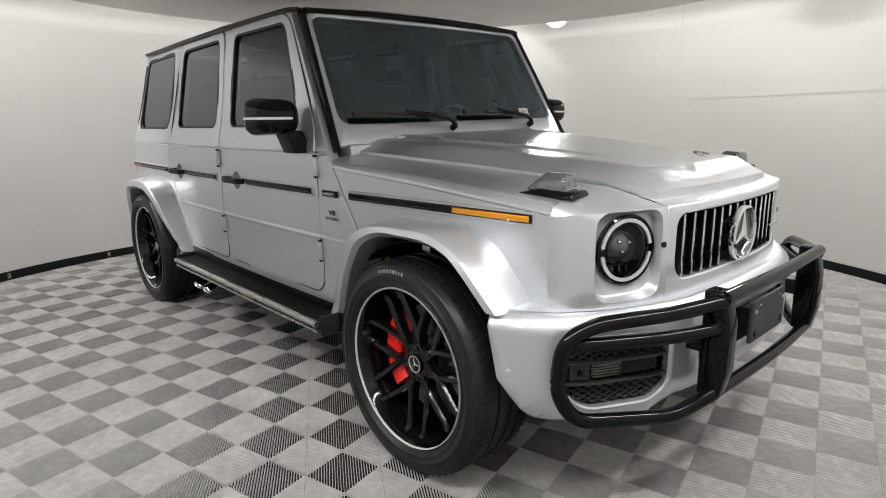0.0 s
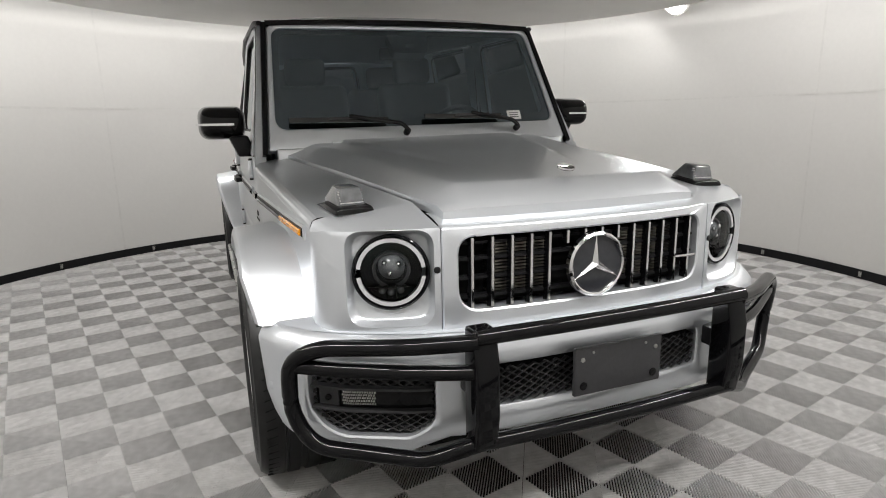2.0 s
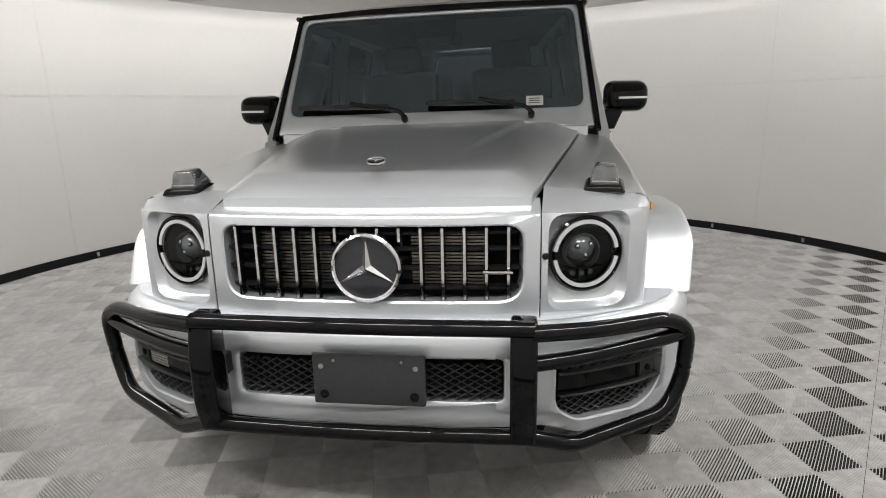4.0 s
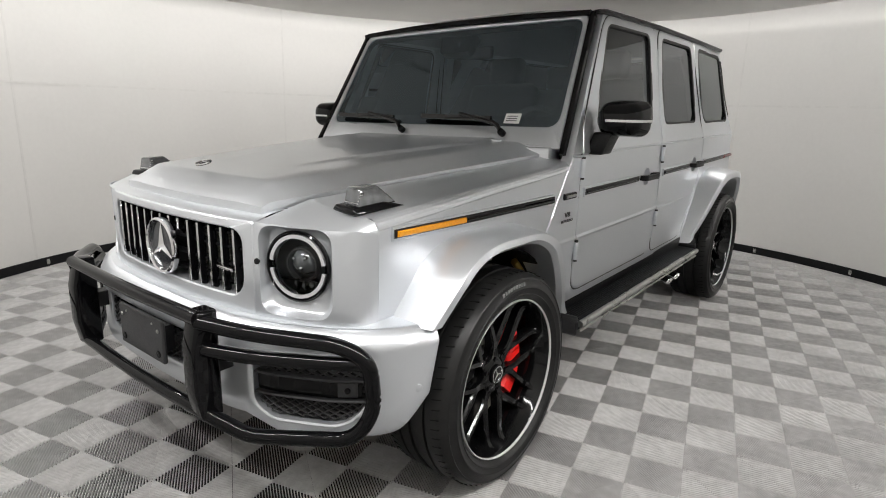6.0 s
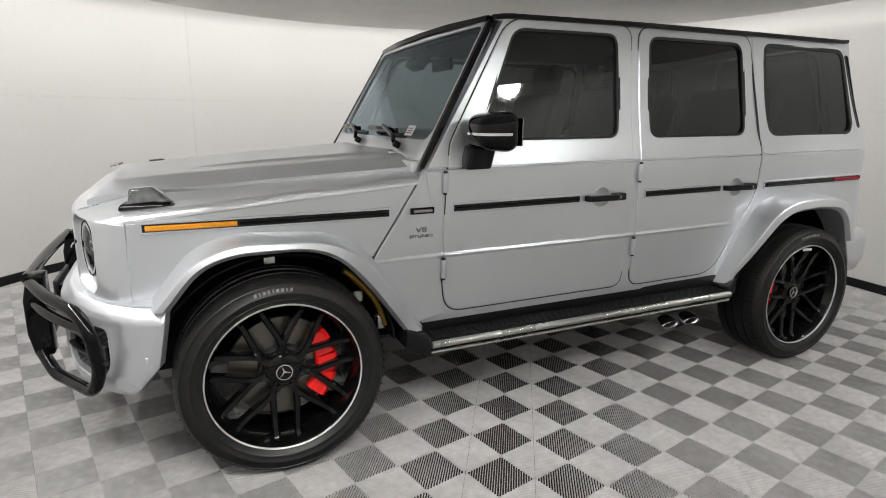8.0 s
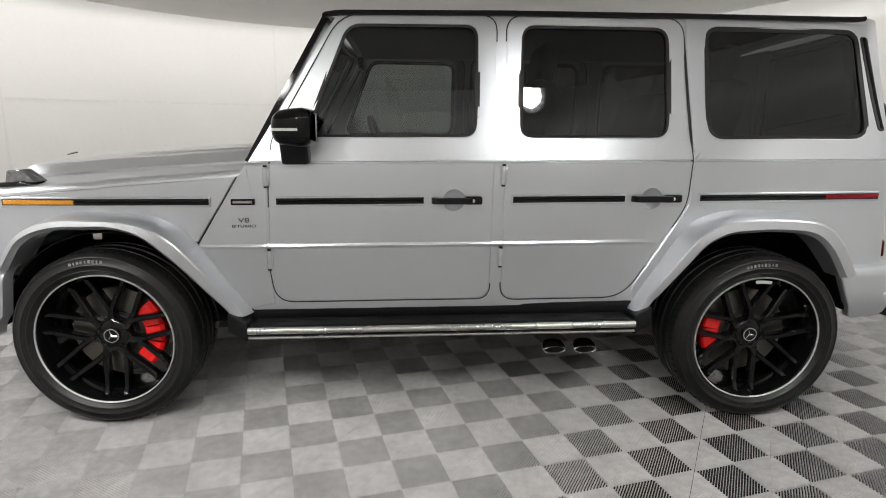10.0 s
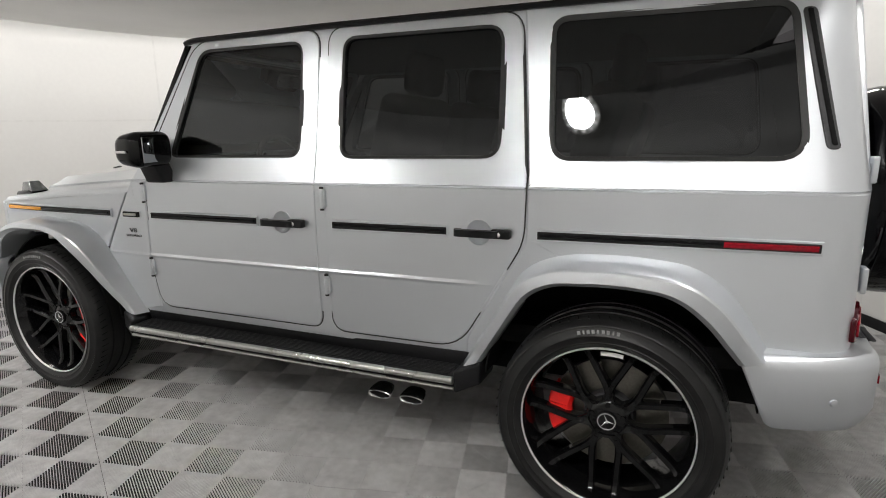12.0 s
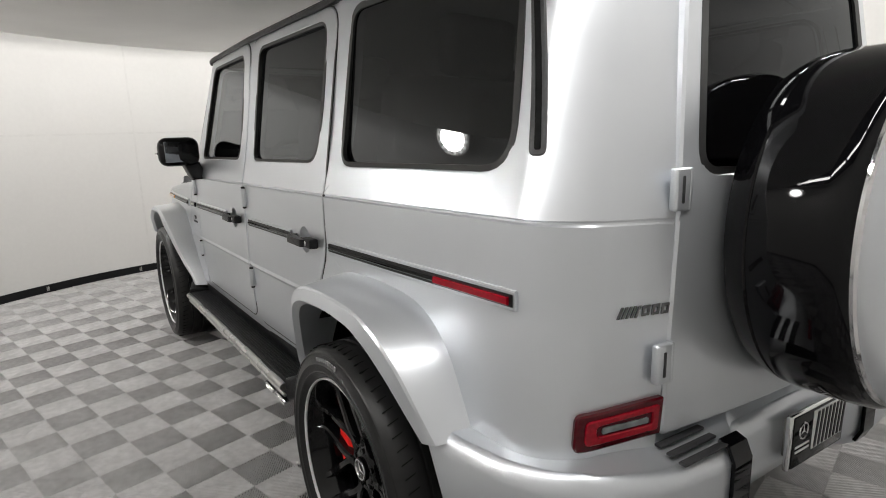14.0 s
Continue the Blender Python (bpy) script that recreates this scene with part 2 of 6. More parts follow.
def rounded(points, radius=0.04, seg=5):
    """A closed 2D outline with rounded corners; a point may carry its own radius."""
    pts = [Vector((p[0], p[1])) for p in points]
    rad = [p[2] if len(p) > 2 else radius for p in points]
    out = []
    n = len(pts)
    for i, p in enumerate(pts):
        a, b = pts[i - 1], pts[(i + 1) % n]
        r = min(rad[i], (a - p).length * 0.49, (b - p).length * 0.49)
        if r < 0.002:
            out.append(p)
            continue
        s, e = p + (a - p).normalized() * r, p + (b - p).normalized() * r
        for k in range(seg + 1):
            t = k / seg
            out.append(s * (1 - t) ** 2 + p * 2 * t * (1 - t) + e * t * t)
    return out


def circle2(cx, cy, r, seg=32):
    return [Vector((cx + r * math.cos(2 * math.pi * k / seg), cy + r * math.sin(2 * math.pi * k / seg))) for k in range(seg)]


def panel(outline, shape, holes=(), thick=0.02, edge=0.005, cuts_u=(), cuts_z=()):
    """A sheet-metal panel: a flat outline (u, z) with holes, cut along lines, laid on shape(u, z, depth), with rolled edges and thickness."""
    bm = bmesh.new()
    for loop in (outline, *holes):
        vs = [bm.verts.new((p[0], p[1], 0)) for p in loop]
        for i in range(len(vs)):
            bm.edges.new((vs[i - 1], vs[i]))
    bmesh.ops.triangle_fill(bm, use_beauty=True, use_dissolve=False, edges=bm.edges[:])
    for u in cuts_u:
        bmesh.ops.bisect_plane(bm, geom=bm.verts[:] + bm.edges[:] + bm.faces[:], plane_co=(u, 0, 0), plane_no=(1, 0, 0))
    for z in cuts_z:
        bmesh.ops.bisect_plane(bm, geom=bm.verts[:] + bm.edges[:] + bm.faces[:], plane_co=(0, z, 0), plane_no=(0, 1, 0))
    for fc in bm.faces:
        if fc.normal.z < 0:
            fc.normal_flip()
    depth = {}
    if edge:
        rim = {v for e in bm.edges if e.is_boundary for v in e.verts}
        bmesh.ops.inset_region(bm, faces=bm.faces[:], thickness=edge, use_even_offset=True, use_boundary=True)
        for v in bm.verts:
            if any(e.is_boundary for e in v.link_edges):
                depth[v] = edge * 0.8
    ext = bmesh.ops.extrude_edge_only(bm, edges=[e for e in bm.edges if e.is_boundary])
    for v in [g for g in ext["geom"] if isinstance(g, bmesh.types.BMVert)]:
        depth[v] = thick
    for v in bm.verts:
        v.co = shape(v.co.x, v.co.y, depth.get(v, 0.0))
    bmesh.ops.recalc_face_normals(bm, faces=bm.faces)
    return bm


def grid(nu, nv, at):
    bm = bmesh.new()
    vs = [[bm.verts.new(at(i / nu, j / nv)) for j in range(nv + 1)] for i in range(nu + 1)]
    for i in range(nu):
        for j in range(nv):
            bm.faces.new((vs[i][j], vs[i + 1][j], vs[i + 1][j + 1], vs[i][j + 1]))
    return bm


def thicken(bm, d):
    """Gives an open sheet a thickness d against its normals."""
    bm.normal_update()
    bmesh.ops.solidify(bm, geom=bm.faces[:], thickness=d)
    return bm


def set_on(bm, q):
    bmesh.ops.transform(bm, matrix=q, verts=bm.verts)
    return bm


def facing(bm, way):
    """Turns the faces of a pane's sheet so that they look along way."""
    bm.normal_update()
    if sum((fc.normal * fc.calc_area() for fc in bm.faces), Vector()).dot(Vector(way)) < 0:
        bmesh.ops.reverse_faces(bm, faces=bm.faces)
    return bm


def interp(table, x):
    xs, ys = zip(*table)
    return float(np.interp(x, xs, ys))


# ---------------------------------------------------------------- the booth
def ring_wall(r0, r1, z0, z1, seg=128, ribs=1):
    bm = bmesh.new()
    rows = []
    prof = [(r0, z0 + (z1 - z0) * k / ribs) for k in range(ribs + 1)] + [(r1, z1), (r1, z0)]
    for k in range(seg):
        a = 2 * math.pi * k / seg
        rows.append([bm.verts.new((CENTRE.x + r * math.cos(a), CENTRE.y + r * math.sin(a), z)) for r, z in prof])
    n = len(prof)
    for k in range(seg):
        a, b = rows[k], rows[(k + 1) % seg]
        for i in range(n):
            bm.faces.new((a[i], a[(i + 1) % n], b[(i + 1) % n], b[i]))
    bmesh.ops.recalc_face_normals(bm, faces=bm.faces)
    return bm


def structure(name, bm, mat, label, angle=35):
    return tagged(part(name, bm, mat, None, "", angle), label, name.split("_")[0], kind="structure")


wall = structure("wall_round", ring_wall(WALL_R, WALL_R + 0.12, 0.0, ROOF_Z), WALL, "warm white painted curved wall of the photo booth")
base = structure("baseboard", ring_wall(WALL_R - 0.012, WALL_R - 0.001, 0.0, 0.072), BLACK_SATIN, "thin black plastic baseboard round the curved wall")
# faint taped seams of the wall's boards, and small clips along the baseboard
bm = ring_wall(WALL_R - 0.0015, WALL_R + 0.01, SEAM_Z - 0.009, SEAM_Z + 0.009)
tagged(part("wall_seam", bm, SEAM, wall), "faint taped seam")
for k in range(9):
    a = 2 * math.pi * (k + 0.3) / 9
    bm = block((WALL_R - 0.0015, -0.009, 0.075), (WALL_R + 0.01, 0.009, ROOF_Z))
    ob = part("wall_seam", bm, SEAM, wall, "faint taped seam")
    ob.matrix_basis = Matrix.Translation(CENTRE) @ Matrix.Rotation(a, 4, "Z")
clip_ob = None
for k in range(26):
    a = 2 * math.pi * k / 26
    if clip_ob is None:
        bm = bmesh.new()
        box(bm, (WALL_R - 0.020, -0.014, 0.016), (WALL_R - 0.012, 0.014, 0.058), 0.003)
        disc(bm, (WALL_R - 0.021, 0, 0.040), (1, 0, 0), 0.006, 0.006, 10)
        clip_ob = part("baseboard_clip", bm, SATIN_METAL, base)
        ob = clip_ob
    else:
        ob = new("baseboard_clip", clip_ob.data)
        ob.parent = base
    ob.matrix_basis = Matrix.Translation(CENTRE) @ Matrix.Rotation(a, 4, "Z")
bm = bmesh.new()
disc(bm, CENTRE + Vector((0, 0, CEILING_Z + 0.015)), (0, 0, 1), CEILING_R, 0.03, 128, 0.008)
structure("ceiling", bm, CEILING, "grey stretched cloth ceiling with an added light gap to the wall")
# unseen deck, added in black to swallow the strips' bounce above the ceiling
bm = bmesh.new()
disc(bm, CENTRE + Vector((0, 0, ROOF_Z + 0.05)), (0, 0, 1), WALL_R + 0.12, 0.1, 128)
structure("roof_deck", bm, BLACK_MATT, "unseen black deck added to soak up light over the ceiling")
# unseen black sheet, added so the ceiling's back throws no light on the wall
bm = bmesh.new()
disc(bm, CENTRE + Vector((0, 0, CEILING_Z + 0.036)), (0, 0, 1), CEILING_R - 0.02, 0.01, 96)
structure("ceiling_backing", bm, BLACK_MATT, "unseen black sheet added to soak up light behind the ceiling")
bm = bmesh.new()
disc(bm, CENTRE + Vector((0, 0, -0.100)), (0, 0, 1), WALL_R + 0.12, 0.1, 128)
floor = structure("floor", bm, UNDERFLOOR, "floor of grey ribbed plastic tiles over a dark underlay")


def fill_strip(watts):
    """An added straight fill light, unseen over the ceiling's edge, that shines down through the gap."""
    strip_ = new("cove_light")
    part("strip_housing", block((-0.04, -0.42, 0.004), (0.04, 0.42, 0.05), 0.006), BAFFLE, strip_, "pale housing of an added fill strip")
    lit = bpy.data.lights.new("fill_emitter", "AREA")
    lit.shape, lit.size, lit.size_y, lit.energy, lit.color = "RECTANGLE", 0.07, 0.82, watts, (1.0, 0.980, 0.955)
    ob = new("fill_emitter", lit)
    ob.parent = strip_
    return tagged(strip_, "added fill light strip, unseen over the ceiling edge", "lamp", "strip lights over the ceiling edge")


N_FILL = 22
built = {}
for k in range(N_FILL):
    a = 2 * math.pi * (k + 0.5) / N_FILL
    share = 0.50 if 90 < math.degrees(a) < 200 else 1.10        # added strips set dimmer over the rear left to even out brightness
    m = Matrix.Translation(CENTRE + Vector((3.20 * math.cos(a), 3.20 * math.sin(a), 2.60))) @ Matrix.Rotation(a, 4, "Z") @ Matrix.Rotation(radians(40), 4, "Y")
    if share in built:
        copy_thing(built[share], m)
    else:
        built[share] = fill_strip(FILL_WATTS * share)
        built[share].matrix_basis = m


def round_lamp():
    """A round diode lamp on the wall: a face of petals in a white ring, shining along -z."""
    lamp = new("round_lamp")
    part("housing", lathe([(0.0, 0.075), (0.10, 0.07), (0.150, 0.045), (0.166, 0.012), (0.166, -0.006), (0.158, -0.008), (0.154, 0.004), (0.0, 0.006)], "z", 48), BAFFLE, lamp, "pale round housing")
    for k in range(14):
        a = 2 * math.pi * k / 14
        bm = bmesh.new()
        disc(bm, (0, 0, 0), (0, 0, 1), 0.5, 1.0, 14)
        set_on(bm, Matrix.Rotation(a, 4, "Z") @ Matrix.Translation((0.108, 0, -0.006)) @ Matrix.Diagonal((0.082, 0.036, 0.010, 1)))
        part("diode_petal", bm, LED, lamp, "bright diode petal")
    bm = bmesh.new()
    disc(bm, (0, 0, -0.004), (0, 0, 1), 0.070, 0.012, 32, 0.003)
    part("diode_middle", bm, LED, lamp, "bright diode middle")
    lit = bpy.data.lights.new("diode_light", "AREA")
    lit.shape, lit.size, lit.energy, lit.color = "DISK", 0.24, LAMP_WATTS, (1.0, 0.985, 0.96)
    ob = new("diode_light", lit)
    ob.parent = lamp
    ob.matrix_basis = Matrix.Translation((0, 0, -0.014))
    part("bracket", block((-0.02, -0.02, 0.06), (0.02, 0.02, 0.20), 0.004), BAFFLE, lamp)
    return tagged(lamp, "bright round white diode lamp with petals on the wall", "lamp", "round lamps on the wall")


LAMP_SPOTS = [((-2.50, 3.20, 2.36), (-2.3, 0.5, 1.1)), ((0.0, 3.25, 2.29), (-1.3, 0.5, 1.1))]
first = round_lamp()
for k, (spot, aim) in enumerate(LAMP_SPOTS):
    m = look(spot, aim)
    lamp = copy_thing(first, m) if k else first
    lamp.matrix_basis = m

# ---------------------------------------------------------------- the car
car = tagged(new("suv"), "silver boxy off-road car with gloss black trim", "car")

# The side's surface: y over (x, z), with a crease at the belt and tumblehome above it.
BELT, CREASE = 1.133, 0.767
PLAN = [(-3.80, 0.77), (-3.45, 0.793), (-3.0, 0.812), (-2.55, 0.825), (-1.7, 0.837), (-0.45, 0.838), (0.10, 0.815), (0.50, 0.787), (0.8, 0.77)]
LEAN = [(-3.3, 0.198), (-2.6, 0.158), (-1.7, 0.128), (0.0, 0.138)]
STEP = [(-3.3, 0.032), (-2.6, 0.030), (-1.7, 0.018), (-0.7, 0.010)]


ease = lambda q: q * (2 - q)


def side_y(x, z):
    y = interp(PLAN, x)
    y -= max(0.0, z - BELT) * interp(LEAN, x) + interp(STEP, x) * ease(min(1.0, max(0.0, (z - BELT) / 0.36)))
    y -= 0.007 if abs(z - BELT) < 0.0025 else 0.0
    y -= max(0.0, CREASE - z) * 0.05 * min(1.0, max(0.0, (x + 3.1) / 0.4))
    y += max(0.0, 0.95 - z) * 0.10 * min(1.0, max(0.0, (-2.7 - x) / 0.5))
    y += 0.0045 * max(0.0, 1 - abs(z - CREASE) / 0.012) * min(1.0, max(0.0, (2.45 + x) / 0.25)) * min(1.0, max(0.0, (-0.45 - x) / 0.1))
    return y


CORNER_X, CORNER_R = -3.455, 0.15


def side_at(u, z, depth=0.0):
    """Place on the car's left side; u runs rearwards (-x), then round the rear corner."""
    x0 = CORNER_X + 0.14 * max(0.0, z - BELT)
    if -u >= x0:
        return Vector((-u, side_y(-u, z) - depth, z))
    s = -u - x0
    y0 = side_y(x0, z)
    arc = CORNER_R * math.radians(78)
    a = min(-s, arc) / CORNER_R
    x, y = x0 - CORNER_R * math.sin(a), y0 - CORNER_R * (1 - math.cos(a))
    n = Vector((-math.sin(a), math.cos(a), 0))
    if -s > arc:
        d = -s - arc
        t = Vector((-math.cos(math.radians(78)), -math.sin(math.radians(78)), 0))
        x, y = x + t.x * d, y + t.y * d
    p = Vector((x, y, z)) - n * depth
    return p


def pane_at(u, z, depth=0.0, foot=0.016, head=0.016):
    """Flat window glass, set back from the body side by foot at its lower and head at its upper edge."""
    x, k = -u, (z - 1.232) / 0.479
    return Vector((x, (side_y(x, 1.232) - foot) * (1 - k) + (side_y(x, 1.711) - head) * k - depth, z))


SIDE_Z = (0.60, CREASE - 0.012, CREASE, CREASE + 0.012, 0.95, BELT - 0.006, BELT - 0.002, BELT + 0.002, BELT + 0.006, 1.17, 1.21, 1.25, 1.29, 1.33, 1.37, 1.41, 1.45, BELT + 0.36, 1.6)


FWIN = [(0.853, 1.240, 0.05), (1.592, 1.240, 0.06), (1.592, 1.710, 0.06), (1.035, 1.710, 0.06)]
RWIN = [(1.782, 1.236, 0.06), (2.456, 1.236, 0.07), (2.441, 1.711, 0.07), (1.782, 1.711, 0.06)]
QWIN = [(2.640, 1.232, 0.07), (3.414, 1.232, 0.09), (3.344, 1.711, 0.06), (2.613, 1.711, 0.06)]

# Front door, rear door: outline with a window opening.
fdoor = [(0.697, BELT - 0.05, 0.01), (0.684, 0.67, 0.03), (0.705, 0.508, 0.09), (1.668, 0.508, 0.06), (1.671, 1.748, 0.07), (1.010, 1.748, 0.09), (0.716, 1.235, 0.03)]
rdoor = [(1.716, 1.748, 0.07), (1.722, 0.502, 0.07), (2.300, 0.502, 0.10), (2.556, 0.935, 0.06), (2.562, 1.150, 0.02), (2.503, 1.750, 0.08)]
CUTS_U = [0.8 + 0.2 * k for k in range(9)]
DISHES = [(1.497, 0.967), (2.388, 0.967)]
dish_hole = lambda u, z: circle2(u, z, 0.046, 28)
for nm, outline, win, tint in (("front_door", fdoor, FWIN, FRONT_GLASS), ("rear_door", rdoor, RWIN, DARK_GLASS)):
    bm = panel(rounded(outline, 0.04, 6), side_at, [rounded(win, 0.05, 6), dish_hole(*DISHES[nm == "rear_door"])], 0.035, 0.003, CUTS_U, SIDE_Z)
    l, r = both(nm, bm, SILVER, car, "", 6)
    for sgn, door in ((1, l), (-1, r)):
        # rubber seal round the pane
        loop = rounded(win, 0.05, 6)
        path = [side_at(p.x, p.y, 0.008) for p in loop]
        seal = sweep(path, [(-0.011, -0.008), (0.011, -0.008), (0.011, 0.006), (-0.011, 0.006)], True, up=Vector((0, 1, 0)))
        inner = [(p.x, p.y) for p in rounded(win, 0.05, 6)]
        pane = facing(panel(inner, pane_at, (), 0.004, 0.0, (), ()), (0, 1, 0))
        gap = sweep([side_at(p.x, p.y, 0.0045) for p in rounded(outline, 0.04, 6)], [(-0.0052, -0.003), (0.0052, -0.003), (0.0052, 0.0012), (-0.0052, 0.0012)], True, up=Vector((0, 1, 0)))
        if sgn < 0:
            seal, pane, gap = mirrored(seal), mirrored(pane), mirrored(gap)
        body("door_seal", gap, SEAL, door, "black rubber door seal")
        body("window_seal", seal, SEAL, door)
        body("window_pane", pane, tint, door, "dark tinted glass")

# Rear quarter: from the rear door round the corner to the tailgate, with the wheel arch left open.
UEND = 3.455 + 0.15 * math.radians(78) + 0.172
quarter = [(2.510, 1.770, 0.02), (2.566, 1.150, 0.02), (2.566, 0.94, 0.02)] + [(2.335, 0.545, 0.03), (2.335, 0.475, 0.0), (2.41, 0.50, 0.0), (2.60, 0.82, 0.04), (2.72, 0.90, 0.04), (3.06, 0.90, 0.04), (3.18, 0.78, 0.03), (3.27, 0.63, 0.0)] + [(UEND, 0.63, 0.0), (UEND, BELT, 0.0), (UEND - 0.040, 1.775, 0.0)]
cu = [2.7 + 0.15 * k for k in range(5)] + [3.40 + 0.010 * k for k in range(28)]
bm = panel(rounded(quarter, 0.0), side_at, [rounded(QWIN, 0.05, 6)], 0.03, 0.006, cu, SIDE_Z)
quarters = both("quarter_panel", bm, SILVER, car, "", 9)
for sgn, q in ((1, quarters[0]), (-1, quarters[1])):
    loop = rounded(QWIN, 0.05, 6)
    seal = sweep([side_at(p.x, p.y, 0.004) for p in loop], [(-0.010, -0.008), (0.010, -0.008), (0.010, 0.004), (-0.010, 0.004)], True, up=Vector((0, 1, 0)))
    pane = panel([(p.x, p.y) for p in loop], lambda u, z, d: pane_at(u, z, d, 0.019, 0.006), (), 0.004, 0.0, (), ())
    facing(pane, (0, 1, 0))
    if sgn < 0:
        seal, pane = mirrored(seal), mirrored(pane)
    body("window_seal", seal, SEAL, q)
    body("window_pane", pane, DARK_GLASS, q, "dark privacy glass")

# Body side behind the doors: pillars and sill seen through the shut lines.
inner = [(0.60, 0.470), (2.40, 0.470), (2.60, 0.90), (2.60, 1.762), (0.998, 1.758), (0.59, 1.10), (0.37, 0.75)]


def inside_at(u, z, depth=0.0):
    p = side_at(u, z, depth)
    p.y -= 0.0045
    return p


grow = lambda w, d: [(w[0][0] - d, w[0][1] - d, 0.05), (w[1][0] + d, w[1][1] - d, 0.05), (w[2][0] + d, w[2][1] + d, 0.05), (w[3][0] - d, w[3][1] + d, 0.05)]
bm = panel(rounded(inner, 0.0), inside_at, [rounded(grow(FWIN, 0.022), 0.05), rounded(grow(RWIN, 0.022), 0.05), circle2(1.497, 0.967, 0.053, 20), circle2(2.388, 0.967, 0.053, 20)], 0.05, 0.0, CUTS_U, SIDE_Z)
both("body_side", bm, SILVER, car, "silver door pillars and sill", 6)

# Front wing: side with the wheel arch, and its rounded top up to the bonnet.
HOOD_EDGE = [(-0.62, 0.700), (0.50, 0.475), (0.66, 0.440)]     # y of the bonnet's side edge over x
HOOD_EDGE_Z = [(-0.62, 1.137), (-0.05, 1.097), (0.48, 1.055), (0.66, 1.040)]


def hood_y(x):
    return interp(HOOD_EDGE, x)


wing = [(-0.500, 0.64, 0.0), (-0.495, 0.985, 0.0), (0.05, 1.036, 0.0), (0.560, 1.075, 0.0), (0.379, 0.79, 0.0), (0.30, 0.80, 0.02), (0.17, 0.865, 0.03), (-0.16, 0.872, 0.04), (-0.28, 0.83, 0.03), (-0.37, 0.70, 0.0), (-0.42, 0.64, 0.0)]
bm = panel(rounded(wing, 0.0), side_at, (), 0.02, 0.004, [-0.4 + 0.1 * k for k in range(11)], (0.7, 0.76, 0.95))


def wing_top(s, t):
    x = 0.498 - s * 1.118
    z0 = interp([(-0.62, 1.078), (-0.05, 1.036), (0.50, 0.985)], x)
    y0 = side_y(x, z0)
    z1, y1 = interp(HOOD_EDGE_Z, x) - 0.012, hood_y(x) + 0.008
    k = min(1.0, t / 0.3)
    # a rounded shoulder, then a gentle slope to the bonnet
    if t < 0.3:
        a = k * math.pi / 2
        return Vector((x, y0 - 0.032 * (1 - math.cos(a)), z0 + 0.032 * math.sin(a)))
    k = (t - 0.3) / 0.7
    ys, zs = y0 - 0.032, z0 + 0.032
    return Vector((x, ys + (y1 - ys) * k, zs + (z1 - zs) * k ** 1.5))


top = grid(24, 16, wing_top)
bmesh.ops.recalc_face_normals(top, faces=top.faces)
both("front_wing", join(bm, top), SILVER, car, "silver front wing", 12)

# The triangle between wing and front door.
tri = [(0.600, 1.128, 0.0), (0.690, BELT - 0.01, 0.0), (0.678, 0.68, 0.0), (0.70, 0.50, 0.0), (0.58, 0.474, 0.0), (0.375, 0.77, 0.0)]
both("cowl_side_panel", panel(rounded(tri, 0.0), side_at, (), 0.02, 0.004, (), SIDE_Z), SILVER, car, "", 6)


# Bonnet: a flat plateau with a raised middle, bevelled down to its sides and front.
def soft_step(d, r):
    """0 below -r, 1 above r, rounded between."""
    k = min(1.0, max(0.0, (d + r) / (2 * r)))
    return k * k * (3 - 2 * k)


def hood_columns(x):
    w, yr = hood_y(x), 0.45 - 0.26 * (x + 0.60)
    brk = w * 0.81
    half = [w, w - 0.004, w * 0.905, brk + 0.012, brk + 0.004, brk - 0.004, brk - 0.012]
    half += [yr + 0.030 + (brk - 0.012 - yr - 0.030) * k for k in (0.66, 0.33)]
    half += [yr + d for d in (0.026, 0.020, 0.010, 0.0, -0.010, -0.020, -0.026)]
    half += [(yr - 0.026) * k for k in (0.8, 0.6, 0.4, 0.2)]
    return [-y for y in half] + [0.0] + half[::-1]


def hood_z(x, y):
    w, yr = hood_y(x), 0.45 - 0.26 * (x + 0.60)
    crown = interp([(-0.62, 0.045), (0.2, 0.048), (0.545, 0.0475), (0.555, 0.0455), (0.66, 0.0)], x)
    d = (w - abs(y)) / (w * 0.19)
    k = min(d, 1.0) - 0.05 * max(0.0, 1 - abs(d - 1.0) / 0.12)
    ridge = interp([(-0.62, 0.012), (0.0, 0.011), (0.36, 0.0), (1, 0)], x)
    z = interp(HOOD_EDGE_Z, x) + crown * k + ridge * (1 - soft_step(abs(y) - yr, 0.020))
    return z - (((x - 0.60) / 0.045) ** 2 * 0.012 if x > 0.60 else 0.0)


bm = bmesh.new()
rows = []
for x in [-0.60 + 0.05 * k for k in range(23)] + [0.530, 0.540, 0.545, 0.550, 0.555, 0.565, 0.58, 0.60, 0.615, 0.63, 0.645]:
    ys = hood_columns(x)
    bow = 0.03 * ((x + 0.60) / 1.245) ** 6
    rows.append([bm.verts.new((x + bow * (1 - (y / ys[-1]) ** 2), y, hood_z(x, y))) for y in ys])
for ra, rb in zip(rows, rows[1:]):
    for k in range(len(ra) - 1):
        bm.faces.new((ra[k], ra[k + 1], rb[k + 1], rb[k]))
bmesh.ops.recalc_face_normals(bm, faces=bm.faces)
if sum(fc.normal.z for fc in bm.faces) < 0:
    bmesh.ops.reverse_faces(bm, faces=bm.faces)
low = bmesh.ops.extrude_edge_only(bm, edges=[e for e in bm.edges if e.is_boundary])
for v in [g for g in low["geom"] if isinstance(g, bmesh.types.BMVert)]:
    v.co.z -= 0.028
bmesh.ops.recalc_face_normals(bm, faces=bm.faces)
